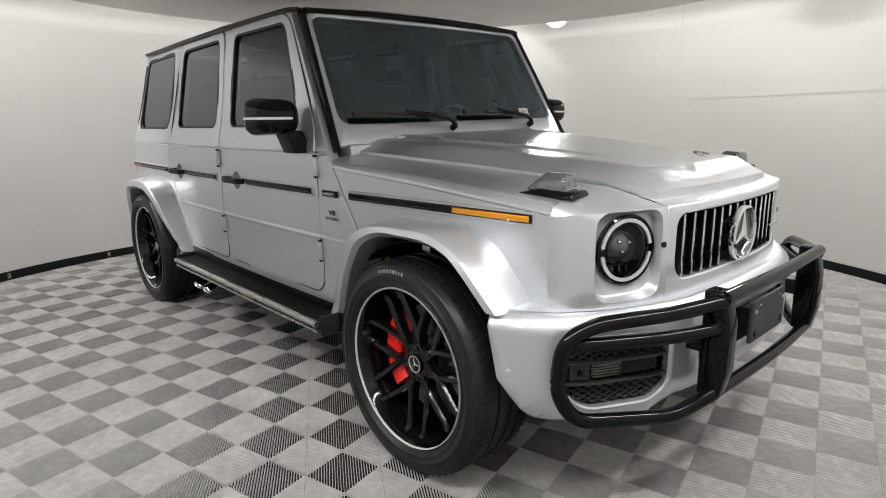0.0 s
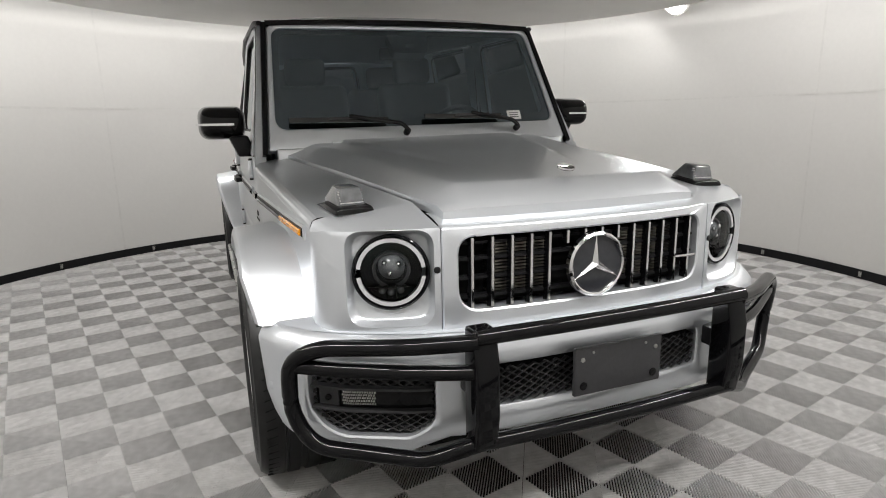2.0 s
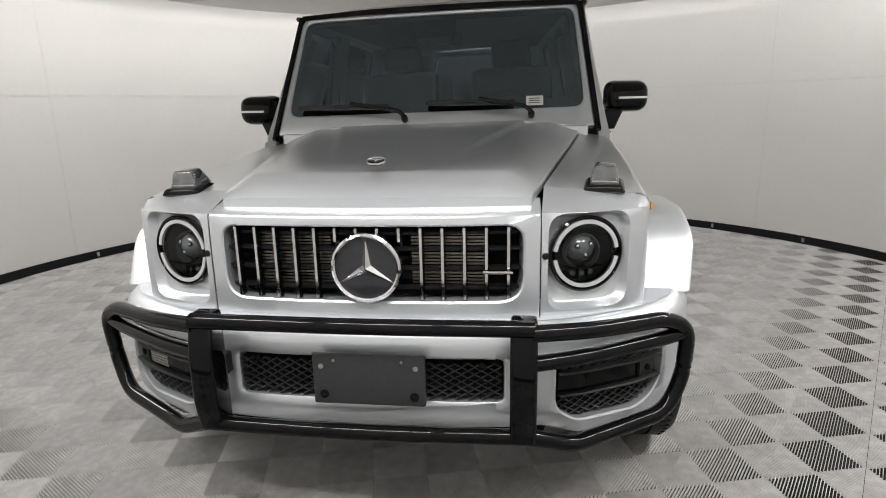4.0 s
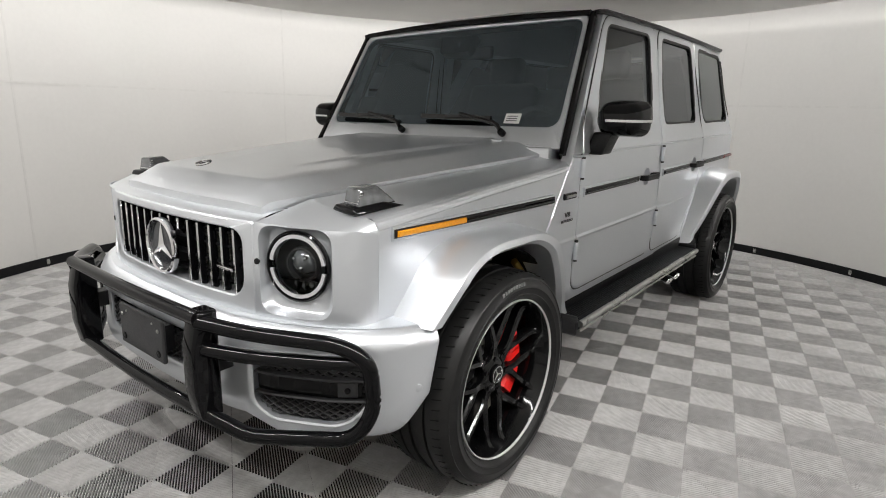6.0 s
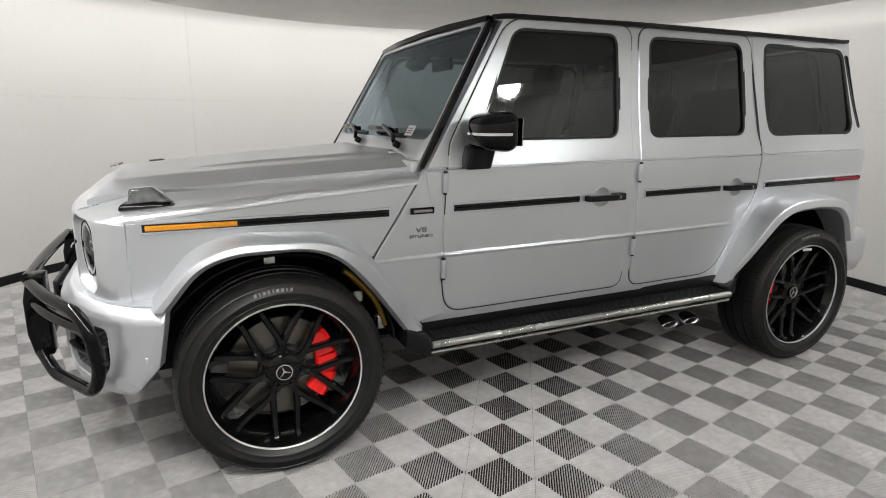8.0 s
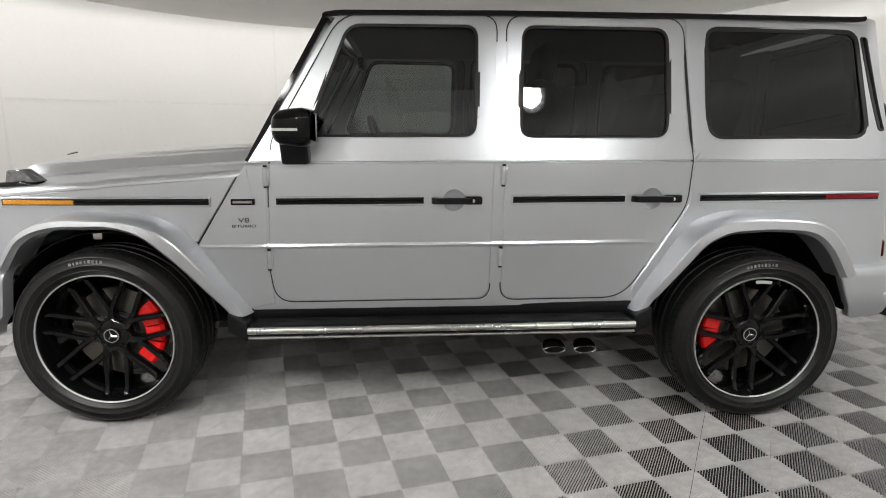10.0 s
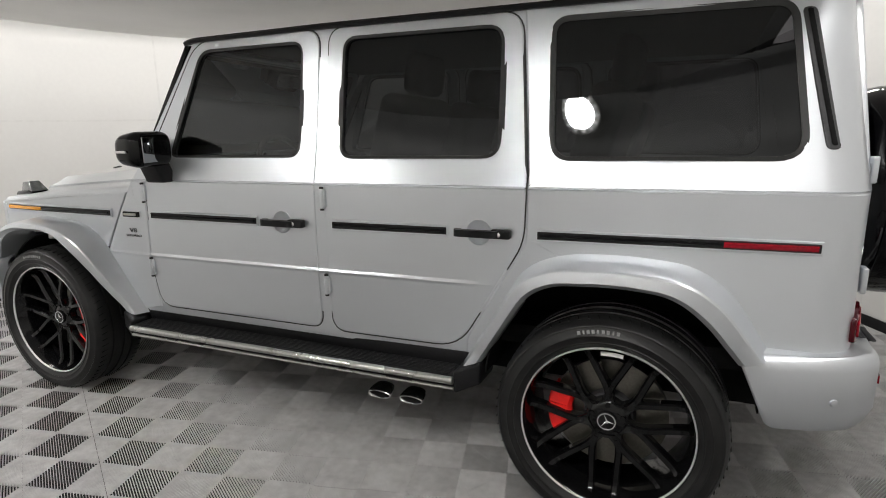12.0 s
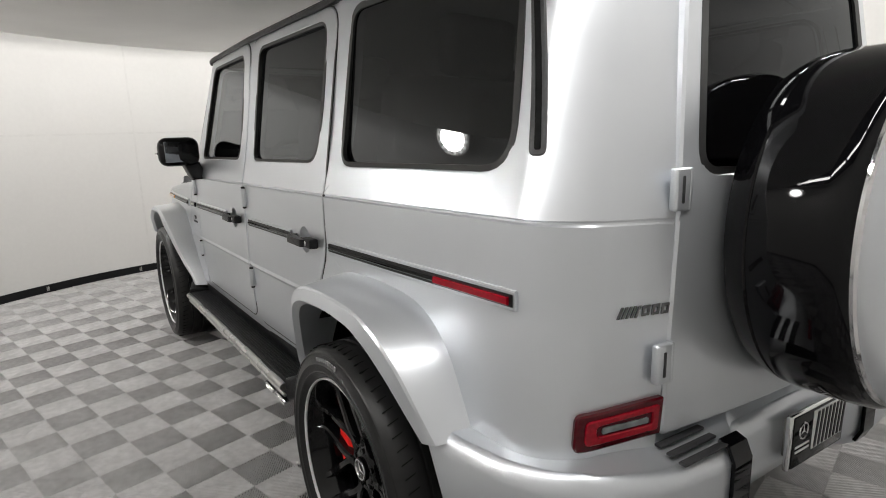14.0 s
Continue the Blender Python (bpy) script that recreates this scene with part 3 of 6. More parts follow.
bonnet = body("bonnet", bm, SILVER, car, "silver bonnet with bevelled sides", 20)

# Nose: the front runs along a bowed plan line, then round the corner to the wing's seam.
NOSE = [(0.735, 0.0), (0.731, 0.20), (0.712, 0.40), (0.697, 0.47), (0.660, 0.60), (0.620, 0.695), (0.580, 0.752), (0.540, 0.779), (0.495, 0.789)]
_len = [0.0]
for (xa, ya), (xb, yb) in zip(NOSE, NOSE[1:]):
    _len.append(_len[-1] + math.hypot(xb - xa, yb - ya))


def nose_at(u, z, depth=0.0):
    s = abs(u)
    x, y = float(np.interp(s, _len, [p[0] for p in NOSE])), float(np.interp(s, _len, [p[1] for p in NOSE]))
    xa, ya = float(np.interp(s - 0.01, _len, [p[0] for p in NOSE])), float(np.interp(s - 0.01, _len, [p[1] for p in NOSE]))
    xb, yb = float(np.interp(s + 0.01, _len, [p[0] for p in NOSE])), float(np.interp(s + 0.01, _len, [p[1] for p in NOSE]))
    t = Vector((xb - xa, yb - ya, 0)).normalized()
    n = Vector((t.y, -t.x, 0))
    lean = 0.03 * max(0.0, z - 0.98) / 0.06
    p = Vector((x, y, z)) - n * (depth + lean * 0.6)
    if u < 0:
        p.y = -p.y
    return p


NOSE_U = [-0.45 + 0.075 * k for k in range(13)]
GR = [(-0.425, 0.757, 0.07), (0.425, 0.757, 0.07), (0.425, 0.967, 0.05), (-0.425, 0.967, 0.05)]
outline = [(-0.4715, 0.66), (0.4715, 0.66), (0.4715, 0.996, 0.01), (-0.4715, 0.996, 0.01)]
bm = panel(rounded(outline, 0.0), nose_at, [rounded(GR, 0.05, 6)], 0.07, 0.005, NOSE_U, (0.7, 0.86, 0.99))
surround = body("grille_surround", bm, SILVER, car, "silver grille surround")
# slam panel closing the nose below the bonnet
slam = grid(20, 4, lambda s, t: Vector((nose_at((s - 0.5) * 0.936, 0.994).x - 0.004 - t * 0.12, (s - 0.5) * 0.936, 0.994 + 0.024 * math.sin(t * math.pi / 2))))
body("slam_panel", slam, SILVER, car)

# Headlight corner: a raised frame round a recessed square with the round lamp in it.
HL_U, HL_Z, HL_R = 0.612, 0.872, 0.103
rr = [(0.492, 0.722, 0.05), (0.735, 0.722, 0.06), (0.735, 0.992, 0.05), (0.492, 0.992, 0.05)]
corner = [(0.474, 0.66), (_len[-1] - 0.002, 0.66), (_len[-1] - 0.002, 0.978, 0.0), (0.80, 0.990, 0.0), (0.474, 0.996)]
cuts = [0.50 + 0.03 * k for k in range(14)]
cx, cz = 0.6135, 0.857


def rr_loop(scale, n=72):
    """Points of the rounded square, evenly in angle about the lamp's middle."""
    loop = [Vector((cx + (p.x - cx) * scale, cz + (p.y - cz) * scale)) for p in rounded(rr, 0.05, 6)]
    out = []
    for k in range(n):
        d = Vector((math.cos(2 * math.pi * k / n), math.sin(2 * math.pi * k / n)))
        best = 0.1
        for i in range(len(loop)):
            p, q = loop[i - 1] - Vector((HL_U, HL_Z)), loop[i] - Vector((HL_U, HL_Z))
            den = d.x * (q.y - p.y) - d.y * (q.x - p.x)
            if abs(den) < 1e-9:
                continue
            t = (p.x * (q.y - p.y) - p.y * (q.x - p.x)) / den
            w = (p.x * d.y - p.y * d.x) / den
            if t > 0 and -1e-6 <= w <= 1 + 1e-6:
                best = t
        out.append(Vector((HL_U, HL_Z)) + d * best)
    return out


outer_loop = rr_loop(1.0)
bm = panel(rounded(corner, 0.0), nose_at, [outer_loop], 0.004, 0.0, cuts, (0.7, 0.8, 0.9))


def recess_at(p, k):
    return nose_at(p.x, p.y, k * (0.040 - 0.012 * (p.x - 0.49) / 0.25))


bmw = bmesh.new()
rows = [[nose_at(p.x, p.y, 0.0) for p in outer_loop], [recess_at(p, 0.25) for p in rr_loop(0.975)], [recess_at(p, 0.85) for p in rr_loop(0.925)], [recess_at(p, 1.0) for p in rr_loop(0.88)]]
ring_ = circle2(HL_U, HL_Z, HL_R, 72)
rows.append([recess_at(p, 1.0) for p in ring_])
rows.append([recess_at(p, 1.0) - Vector((0.05, 0, 0)) for p in ring_])
rows = [[bmw.verts.new(p) for p in r] for r in rows]
for ra, rb in zip(rows, rows[1:]):
    for i in range(len(ra)):
        bmw.faces.new((ra[i - 1], ra[i], rb[i], rb[i - 1]))
bmesh.ops.recalc_face_normals(bmw, faces=bmw.faces)
both("headlight_recess", bmw, SILVER, car, "silver recess round the headlight", 50)
tops = grid(12, 6, lambda s, t: wing_top(0.0, t) * (1 - s) + s * (lambda p: Vector((p.x, p.y, p.z)))(nose_at(_len[-1] - (_len[-1] - 0.474) * t, 0.976 + 0.018 * min(1, t * 1.6), 0.004)))
both("headlight_surround", bm, SILVER, car, "silver headlight corner panel", 40)
bmesh.ops.recalc_face_normals(tops, faces=tops.faces)
both("corner_top", tops, SILVER, car, "", 60)

# ---- round headlights
HLC = nose_at(HL_U, HL_Z, 0.030)
HLN = Vector((math.cos(radians(18)), math.sin(radians(18)), 0))
HQ = Matrix.Translation(HLC) @ HLN.to_track_quat("Z", "Y").to_matrix().to_4x4()


def headlight(sgn):
    def put(name, bm, mat, parent, label=""):
        set_on(bm, HQ)
        if sgn < 0:
            bm2 = mirrored(bm)
            bm.free()
            bm = bm2
        return body(name, bm, mat, parent, label)

    shell = put("headlight", lathe([(0.0, -0.06), (0.094, -0.05), (0.106, -0.01), (0.108, 0.006), (0.103, 0.010), (0.099, 0.004), (0.096, -0.02)], "z", 48), BLACK_GLOSS, car, "round headlight with a pale light ring")
    for a0, a1 in ((8, 172), (188, 352)):
        arc = [Vector((0.0905 * math.cos(math.radians(a)), 0.0905 * math.sin(math.radians(a)), 0.004)) for a in np.linspace(a0, a1, 30)]
        put("light_ring", sweep(arc, [(-0.0062, -0.004), (0.0062, -0.004), (0.0055, 0.004), (-0.0055, 0.004)]), LIGHT_RING, shell, "pale half ring")
    put("reflector", lathe([(0.0, -0.048), (0.05, -0.045), (0.083, -0.012)], "z", 40), BLACK_SATIN, shell)
    bm = bmesh.new()
    box(bm, (-0.070, -0.048, -0.045), (0.070, -0.043, -0.008), 0.002)
    for px in (-0.012, 0.014):
        box(bm, (px - 0.0015, -0.078, -0.045), (px + 0.0015, -0.046, -0.010))
    put("divider", bm, BLACK_GLOSS, shell)
    put("lens_ring", lathe([(0.044, -0.030), (0.048, -0.016), (0.052, -0.016), (0.054, -0.034)], "z", 40), GREY_PLASTIC, shell, "dark ring round the projector")
    for px, py, r, dz in ((0.0, 0.008, 0.044, -0.046), (-0.024, -0.062, 0.012, -0.030), (0.002, -0.066, 0.012, -0.030), (0.028, -0.062, 0.012, -0.030)):
        bm = bmesh.new()
        bmesh.ops.create_uvsphere(bm, u_segments=24, v_segments=16, radius=r, matrix=Matrix.Translation((px, py, dz)))
        put("projector_lens", bm, CLEAR_GREY, shell, "clear projector lens")
    # chrome beads stand in for the bright glints on the projector lens
    for px, py in ((-0.020, 0.020), (0.018, 0.024), (0.004, -0.006)):
        bm = bmesh.new()
        bmesh.ops.create_uvsphere(bm, u_segments=12, v_segments=8, radius=0.008, matrix=Matrix.Translation((px, py, -0.009)))
        put("diode", bm, CHROME, shell, "chrome bead standing in for a lens glint")
    dome = lathe([(0.0, 0.016), (0.03, 0.0148), (0.06, 0.011), (0.082, 0.007), (0.099, 0.001)], "z", 48)
    put("headlight_glass", facing(dome, (0, 0, 1)), LENS_GLASS, shell, "clear glass")


headlight(1)
headlight(-1)

# parking sensor beside each headlight
for sgn in (1, -1):
    c = nose_at(sgn * 0.4845, 0.880, 0.0)
    bm = bmesh.new()
    disc(bm, c, (1, 0.3 * sgn, 0), 0.0095, 0.008, 20, 0.002)
    body("sensor", bm, BLACK_SATIN, car, "round black sensor")


# ---- grille
def star_shape(r, depth, waist=0.16):
    """A plain ring emblem with three tapering bars."""
    bm = bmesh.new()
    for k in range(3):
        a = math.radians(90 + 120 * k)
        d, s = Vector((math.cos(a), math.sin(a), 0)), Vector((-math.sin(a), math.cos(a), 0))
        tip, l, rr_ = d * r, s * r * waist - d * r * 0.09, s * -r * waist - d * r * 0.09
        c0 = bm.verts.new((0, 0, depth))
        vt, vl, vr = bm.verts.new(tip), bm.verts.new(l + Vector((0, 0, 0))), bm.verts.new(rr_)
        bm.faces.new((vt, vl, c0))
        bm.faces.new((vt, c0, vr))
    bmesh.ops.recalc_face_normals(bm, faces=bm.faces)
    return bm


grille = body("grille", block((0.640, -0.46, 0.735), (0.652, 0.46, 0.985)), BLACK_MATT, car, "black grille with upright chrome bars")
for k in range(14):
    u = -0.385 + 0.77 * k / 13 + 0.0
    if abs(u) < 0.095:
        lo_hi = ((0.925, 0.962),)
    else:
        lo_hi = ((0.762, 0.962),)
    for z0, z1 in lo_hi:
        c0, c1 = nose_at(u, z0, 0.012), nose_at(u, z1, 0.012)
        bm = sweep([c0 + Vector((-0.012, 0, 0)), c0, c1, c1 + Vector((-0.012, 0, 0))], [(-0.0065, -0.016), (0.0065, -0.016), (0.0062, 0.0), (0.0045, 0.006), (-0.0045, 0.006), (-0.0062, 0.0)], up=Vector((1, 0, 0.01)))
        ub = body("upright_bar", bm, BLACK_GLOSS, grille, "black bar with a chrome face")
        nose = Vector((0.0065, 0, 0))
        bm = sweep([c0 + nose, c1 + nose], [(-0.0050, -0.0035), (0.0050, -0.0035), (0.0036, 0.0018), (-0.0036, 0.0018)], up=Vector((1, 0, 0.01)))
        body("bar_face", bm, CHROME, ub, "chrome face")
for z in (0.79, 0.845, 0.90, 0.945):
    bm = sweep([nose_at(-0.44 + 0.88 * k / 16, z, 0.035) for k in range(17)], [(-0.012, -0.004), (0.012, -0.004), (0.012, 0.004), (-0.012, 0.004)])
    body("cross_bar", bm, BLACK_SATIN, grille)
for z0 in (0.797, 0.852, 0.907):
    for k in range(4):
        for ya in (-0.325, 0.115):
            z = z0 + 0.0095 * k
            body("cooler_fin", block((0.652, ya, z), (0.684, ya + 0.21, z + 0.0055)), STEEL, grille)
STAR_Z = 0.857
bm = lathe([(0.0, 0.0), (0.086, 0.0), (0.088, -0.012)], "x", 48)
set_on(bm, Matrix.Translation((0.742, 0, STAR_Z)))
emblem = body("emblem", bm, EMBLEM_PLATE, grille, "round black emblem plate")
bm = lathe([(0.084, 0.0), (0.0855, 0.009), (0.090, 0.012), (0.0965, 0.007), (0.0975, -0.010), (0.084, -0.010)], "x", 64, True)
set_on(bm, Matrix.Translation((0.744, 0, STAR_Z)))
body("emblem_ring", bm, CHROME, emblem, "chrome ring")
TO_X = Matrix(((0, 0, 1, 0), (1, 0, 0, 0), (0, 1, 0, 0), (0, 0, 0, 1)))
bm = set_on(star_shape(0.086, 0.014), Matrix.Translation((0.743, 0, STAR_Z)) @ TO_X)
body("emblem_star", bm, CHROME, emblem, "three tapering chrome bars")
body("grille_badge", block((0.722, 0.315, 0.837), (0.728, 0.395, 0.846), 0.002), CHROME, grille, "small chrome badge bar")
# bonnet badge
hb = bmesh.new()
disc(hb, (0, 0, 0), (0, 0, 1), 0.027, 0.006, 32, 0.002)
HB = Matrix.Translation((0.574, 0, 1.1255)) @ Matrix.Rotation(math.radians(15), 4, "Y")
hb = body("bonnet_badge", set_on(hb, HB), BLACK_GLOSS, bonnet, "small round badge")
body("badge_ring", set_on(lathe([(0.0245, 0.003), (0.0255, 0.005), (0.0275, 0.005), (0.0285, 0.0), (0.0245, 0.0)], "z", 32, True), HB), CHROME, hb, "chrome ring")
body("badge_bars", set_on(star_shape(0.0245, 0.003, 0.10), HB @ Matrix.Translation((0, 0, 0.0035)) @ Matrix.Rotation(math.radians(-90), 4, "Z")), CHROME, hb)

# ---- turn signal pods on the wings
for sgn in (1, -1):
    def pod_shape(l, w, h, taper):
        bm = bmesh.new()
        box(bm, (-l, -w, 0), (l, w, h))
        for v in bm.verts:
            if v.co.z > h * 0.5:
                v.co.x = v.co.x * (taper if v.co.x > 0 else taper * 0.45) + 0.012
                v.co.y *= taper
        bmesh.ops.bevel(bm, geom=bm.edges[:], offset=0.008, segments=3, affect="EDGES", profile=0.5)
        return bm
    M = Matrix.Translation((0.415, sgn * 0.668, 1.026)) @ Matrix.Rotation(math.radians(4), 4, "Y") @ Matrix.Rotation(math.radians(-8 * sgn), 4, "Z")
    pod = body("indicator_base", set_on(pod_shape(0.098, 0.062, 0.022, 0.82), M), BLACK_GLOSS, car, "black base of the wing-top indicator")
    body("indicator_lens", set_on(pod_shape(0.072, 0.044, 0.060, 0.70), M @ Matrix.Translation((-0.004, 0, 0.012))), CLEAR_GREY, pod, "clear grey indicator lens")
    for k in range(5):
        ring = block((0.044 - 0.0 * k, -0.036, 0.026 + 0.008 * k), (0.0665 - 0.003 * k, 0.036, 0.030 + 0.008 * k), 0.001, 1)
        body("lens_rib", set_on(ring, M), CHROME, pod)

# ---- windscreen
WS0, WSK = -0.598, 0.562


def screen_at(u, z, depth=0.0):
    x = WS0 - WSK * (z - 1.145) + 0.035 * (1 - min(1, (u / 0.75) ** 2))
    n = Vector((1, 0, WSK)).normalized()
    return Vector((x, u, z)) - n * depth


def edge_y(z, base=0.772):
    return base - (z - 1.145) * 0.115


outline = [(-edge_y(1.16), 1.16, 0.01), (edge_y(1.16), 1.16, 0.01), (edge_y(1.748), 1.748, 0.05), (-edge_y(1.748), 1.748, 0.05)]
hole = [(-0.726, 1.248, 0.06), (0.726, 1.248, 0.06), (0.682, 1.728, 0.05), (-0.682, 1.728, 0.05)]
scu = [-0.7 + 0.1 * k for k in range(15)]
bm = panel(rounded(outline, 0.0), screen_at, [rounded(hole, 0.05, 6)], 0.04, 0.008, scu, ())
ws = body("windscreen_surround", bm, SILVER, car, "silver windscreen surround")
hole_l = rounded(hole, 0.05, 6)
pane = facing(panel(hole_l, lambda u, z, d: screen_at(u, z, d + 0.012), (), 0.005, 0.0, scu, ()), (1, 0, 0))
body("windscreen", pane, SCREEN_GLASS, car, "tinted windscreen")
# black printed band round the glass
shrunk = [(-0.692, 1.298, 0.05), (0.692, 1.298, 0.05), (0.652, 1.704, 0.04), (-0.652, 1.704, 0.04)]
band = panel(hole_l, lambda u, z, d: screen_at(u, z, d + 0.019), [rounded(shrunk, 0.05, 6)], 0.003, 0.0, scu, ())
body("glass_border", band, BLACK_SATIN, ws, "black printed glass border")
# black outer trim up the pillars and over the screen
L = [Vector((WS0 - WSK * (z - 1.145) - 0.006, edge_y(z) + 0.012, z)) for z in np.linspace(1.135, 1.748, 14)]
trim = sweep(L, [(-0.013, -0.014), (0.013, -0.014), (0.011, 0.010), (-0.011, 0.010)], up=Vector((1, 0, 0.56)))
both("pillar_trim", trim, BLACK_GLOSS, car, "gloss black pillar trim")
xt = WS0 - WSK * (1.752 - 1.145)
path = smooth_path([(xt + 0.0, -0.706, 1.748), (xt + 0.03, -0.35, 1.757), (xt + 0.037, 0, 1.759), (xt + 0.03, 0.35, 1.757), (xt, 0.706, 1.748)], 0.05, 6)
body("roof_front_trim", sweep(path, [(-0.016, -0.014), (0.016, -0.014), (0.014, 0.010), (-0.014, 0.010)]), BLACK_GLOSS, car, "gloss black trim over the windscreen")

# ---- roof
RX0, RX1 = -0.94, -3.40


def roof_at(s, t):
    x = RX0 + (RX1 - RX0) * s
    v = (t - 0.5) * 2
    w = 0.735 - 0.093 * max(0.0, s - 0.05)
    h = 0.040 * (1 - abs(v) ** 4) + 0.012 * (1 - v * v)
    fall = interp([(0.0, -0.035), (0.03, -0.008), (0.08, 0.0), (0.95, 0.0), (0.985, -0.012), (1.0, -0.035)], s)
    return Vector((x, v * w, 1.757 + 0.008 * s + h + fall * (1 - abs(v) ** 6)))


bm = grid(50, 40, roof_at)
bmesh.ops.recalc_face_normals(bm, faces=bm.faces)
if sum(fc.normal.z for fc in bm.faces) < 0:
    bmesh.ops.reverse_faces(bm, faces=bm.faces)
body("roof", thicken(bm, 0.02), SILVER, car, "silver roof")
bm = grid(10, 10, lambda s, t: roof_at(0.02 + 0.95 * s, 0.05 + 0.9 * t) - Vector((0, 0, 0.045)))
body("headliner", thicken(bm, 0.006), HEADLINER, car, "pale grey headliner")
rail = smooth_path([(-0.940, 0.728, 1.746), (-1.00, 0.741, 1.753), (-1.7, 0.739, 1.757), (-2.5, 0.702, 1.760), (-3.34, 0.650, 1.763), (-3.375, 0.645, 1.768)], 0.04)
both("roof_gutter", sweep(rail, [(-0.016, -0.010), (0.014, -0.010), (0.019, 0.002), (0.012, 0.011), (-0.014, 0.011)]), BLACK_SATIN, car, "black roof gutter")
# strip of silver between the doors' tops and the gutter
both("roof_rail_panel", panel([(0.98, 1.735), (3.40, 1.735), (3.38, 1.762), (0.99, 1.760)], lambda u, z, d: side_at(u, z, d + 0.010), (), 0.03, 0.0, [1.2 + 0.2 * k for k in range(11)], ()), SILVER, car)

# ---------------------------------------------------------------- wheel arches and wheels
def flare(outer, lip, y_lip=0.978):
    """A wheel-arch flare lofted from its line on the body to its outer lip."""
    n = 40

    def even(pts):
        pts = smooth_path([(p[0], 0, p[1]) for p in pts], 0.10, 8)
        d = np.cumsum([0] + [(b - a).length for a, b in zip(pts, pts[1:])])
        q = np.linspace(0, d[-1], n + 1)
        return [Vector((np.interp(s, d, [p.x for p in pts]), 0, np.interp(s, d, [p.z for p in pts]))) for s in q]

    o, l = even(outer), even(lip)
    top_y = y_lip
    bm = bmesh.new()
    rows = []
    for a, b in zip(o, l):
        y0 = side_y(a.x, a.z) - 0.004
        y_lip = 0.885 + (top_y - 0.885) * min(1.0, max(0.0, (b.z - 0.50) / 0.32)) ** 0.8
        row = [Vector((a.x, y0, a.z))]
        for t, k in ((0.03, 0.10), (0.29, 0.84), (0.34, 0.915), (0.42, 0.95), (0.80, 0.99), (0.95, 1.0)):
            p = a.lerp(b, t)
            row.append(Vector((p.x, y0 + (y_lip - y0) * k, p.z)))
        row.append(Vector((b.x, y_lip - 0.004, b.z)))
        mid = Vector((sum(p.x for p in l) / len(l), 0, 0.45))
        inn = b.lerp(mid, 0.03)
        row.append(Vector((inn.x, y_lip - 0.02, inn.z)))
        row.append(Vector((inn.x, 0.80, inn.z)))
        rows.append([bm.verts.new(p) for p in row])
    for a, b in zip(rows, rows[1:]):
        for i in range(len(a) - 1):
            bm.faces.new((a[i], a[i + 1], b[i + 1], b[i]))
    bm.faces.new(rows[0])
    bm.faces.new(list(reversed(rows[-1])))
    bmesh.ops.recalc_face_normals(bm, faces=bm.faces)
    return bm


lev = lambda pts: [(x, z + RAKE * x) for x, z in pts]
F_OUT = lev([(0.445, 0.690), (0.300, 0.875), (0.16, 0.928), (-0.19, 0.918), (-0.335, 0.852), (-0.600, 0.470)])
F_LIP = lev([(0.392, 0.695), (0.285, 0.840), (0.165, 0.885), (-0.10, 0.888), (-0.210, 0.848), (-0.330, 0.725), (-0.520, 0.470)])
R_OUT = lev([(-2.325, 0.490), (-2.565, 0.900), (-2.705, 0.957), (-2.925, 0.969), (-3.133, 0.950), (-3.250, 0.872), (-3.368, 0.690)])
R_LIP = lev([(-2.385, 0.490), (-2.600, 0.835), (-2.685, 0.885), (-2.892, 0.902), (-3.079, 0.888), (-3.178, 0.812), (-3.290, 0.670)])
both("front_arch_flare", flare(F_OUT, F_LIP), SILVER, car, "silver flared wheel arch", 24)
both("rear_arch_flare", flare(R_OUT, R_LIP), SILVER, car, "silver flared wheel arch", 24)

for xc in (0.0, -2.89):
    # liner: a half drum, closed inside
    bm = bmesh.new()
    rows = []
    for k in range(25):
        a = math.radians(4 + 172 * k / 24)
        r = 0.455
        p = (xc + r * math.cos(a), max(0.22, 0.405 + r * math.sin(a) * (0.98 if xc else 0.96)))
        rows.append([bm.verts.new((p[0], y, p[1])) for y in (0.87, 0.50)])
    for a, b in zip(rows, rows[1:]):
        bm.faces.new((a[0], a[1], b[1], b[0]))
    bm.faces.new([r[1] for r in rows])
    both("wheel_liner", thicken(bm, 0.006), BLACK_MATT, car, "black wheel-arch liner")

for sgn in (1, -1):
    # strut and bracket seen inside the front wheel arch
    flip = (lambda b: b) if sgn > 0 else mirrored
    st = body("wheel_strut", flip(tube([(-0.27, 0.78, 0.735), (-0.345, 0.78, 0.665), (-0.405, 0.78, 0.585), (-0.45, 0.78, 0.475)], 0.015, 0.05)), GOLD, car, "gold strut inside the wheel arch")
    body("strut_foot", flip(block((-0.455, 0.745, 0.455), (-0.405, 0.785, 0.520), 0.010, 3)), SATIN_METAL, st, "bright metal foot")
    body("strut_clamp", flip(block((-0.350, 0.745, 0.590), (-0.305, 0.785, 0.640), 0.010, 3)), SATIN_METAL, st, "bright metal clamp")
    br = body("liner_bracket", flip(block((0.010, 0.835, 0.812), (0.050, 0.862, 0.842), 0.004)), SATIN_METAL, car, "small bright bracket under the arch")

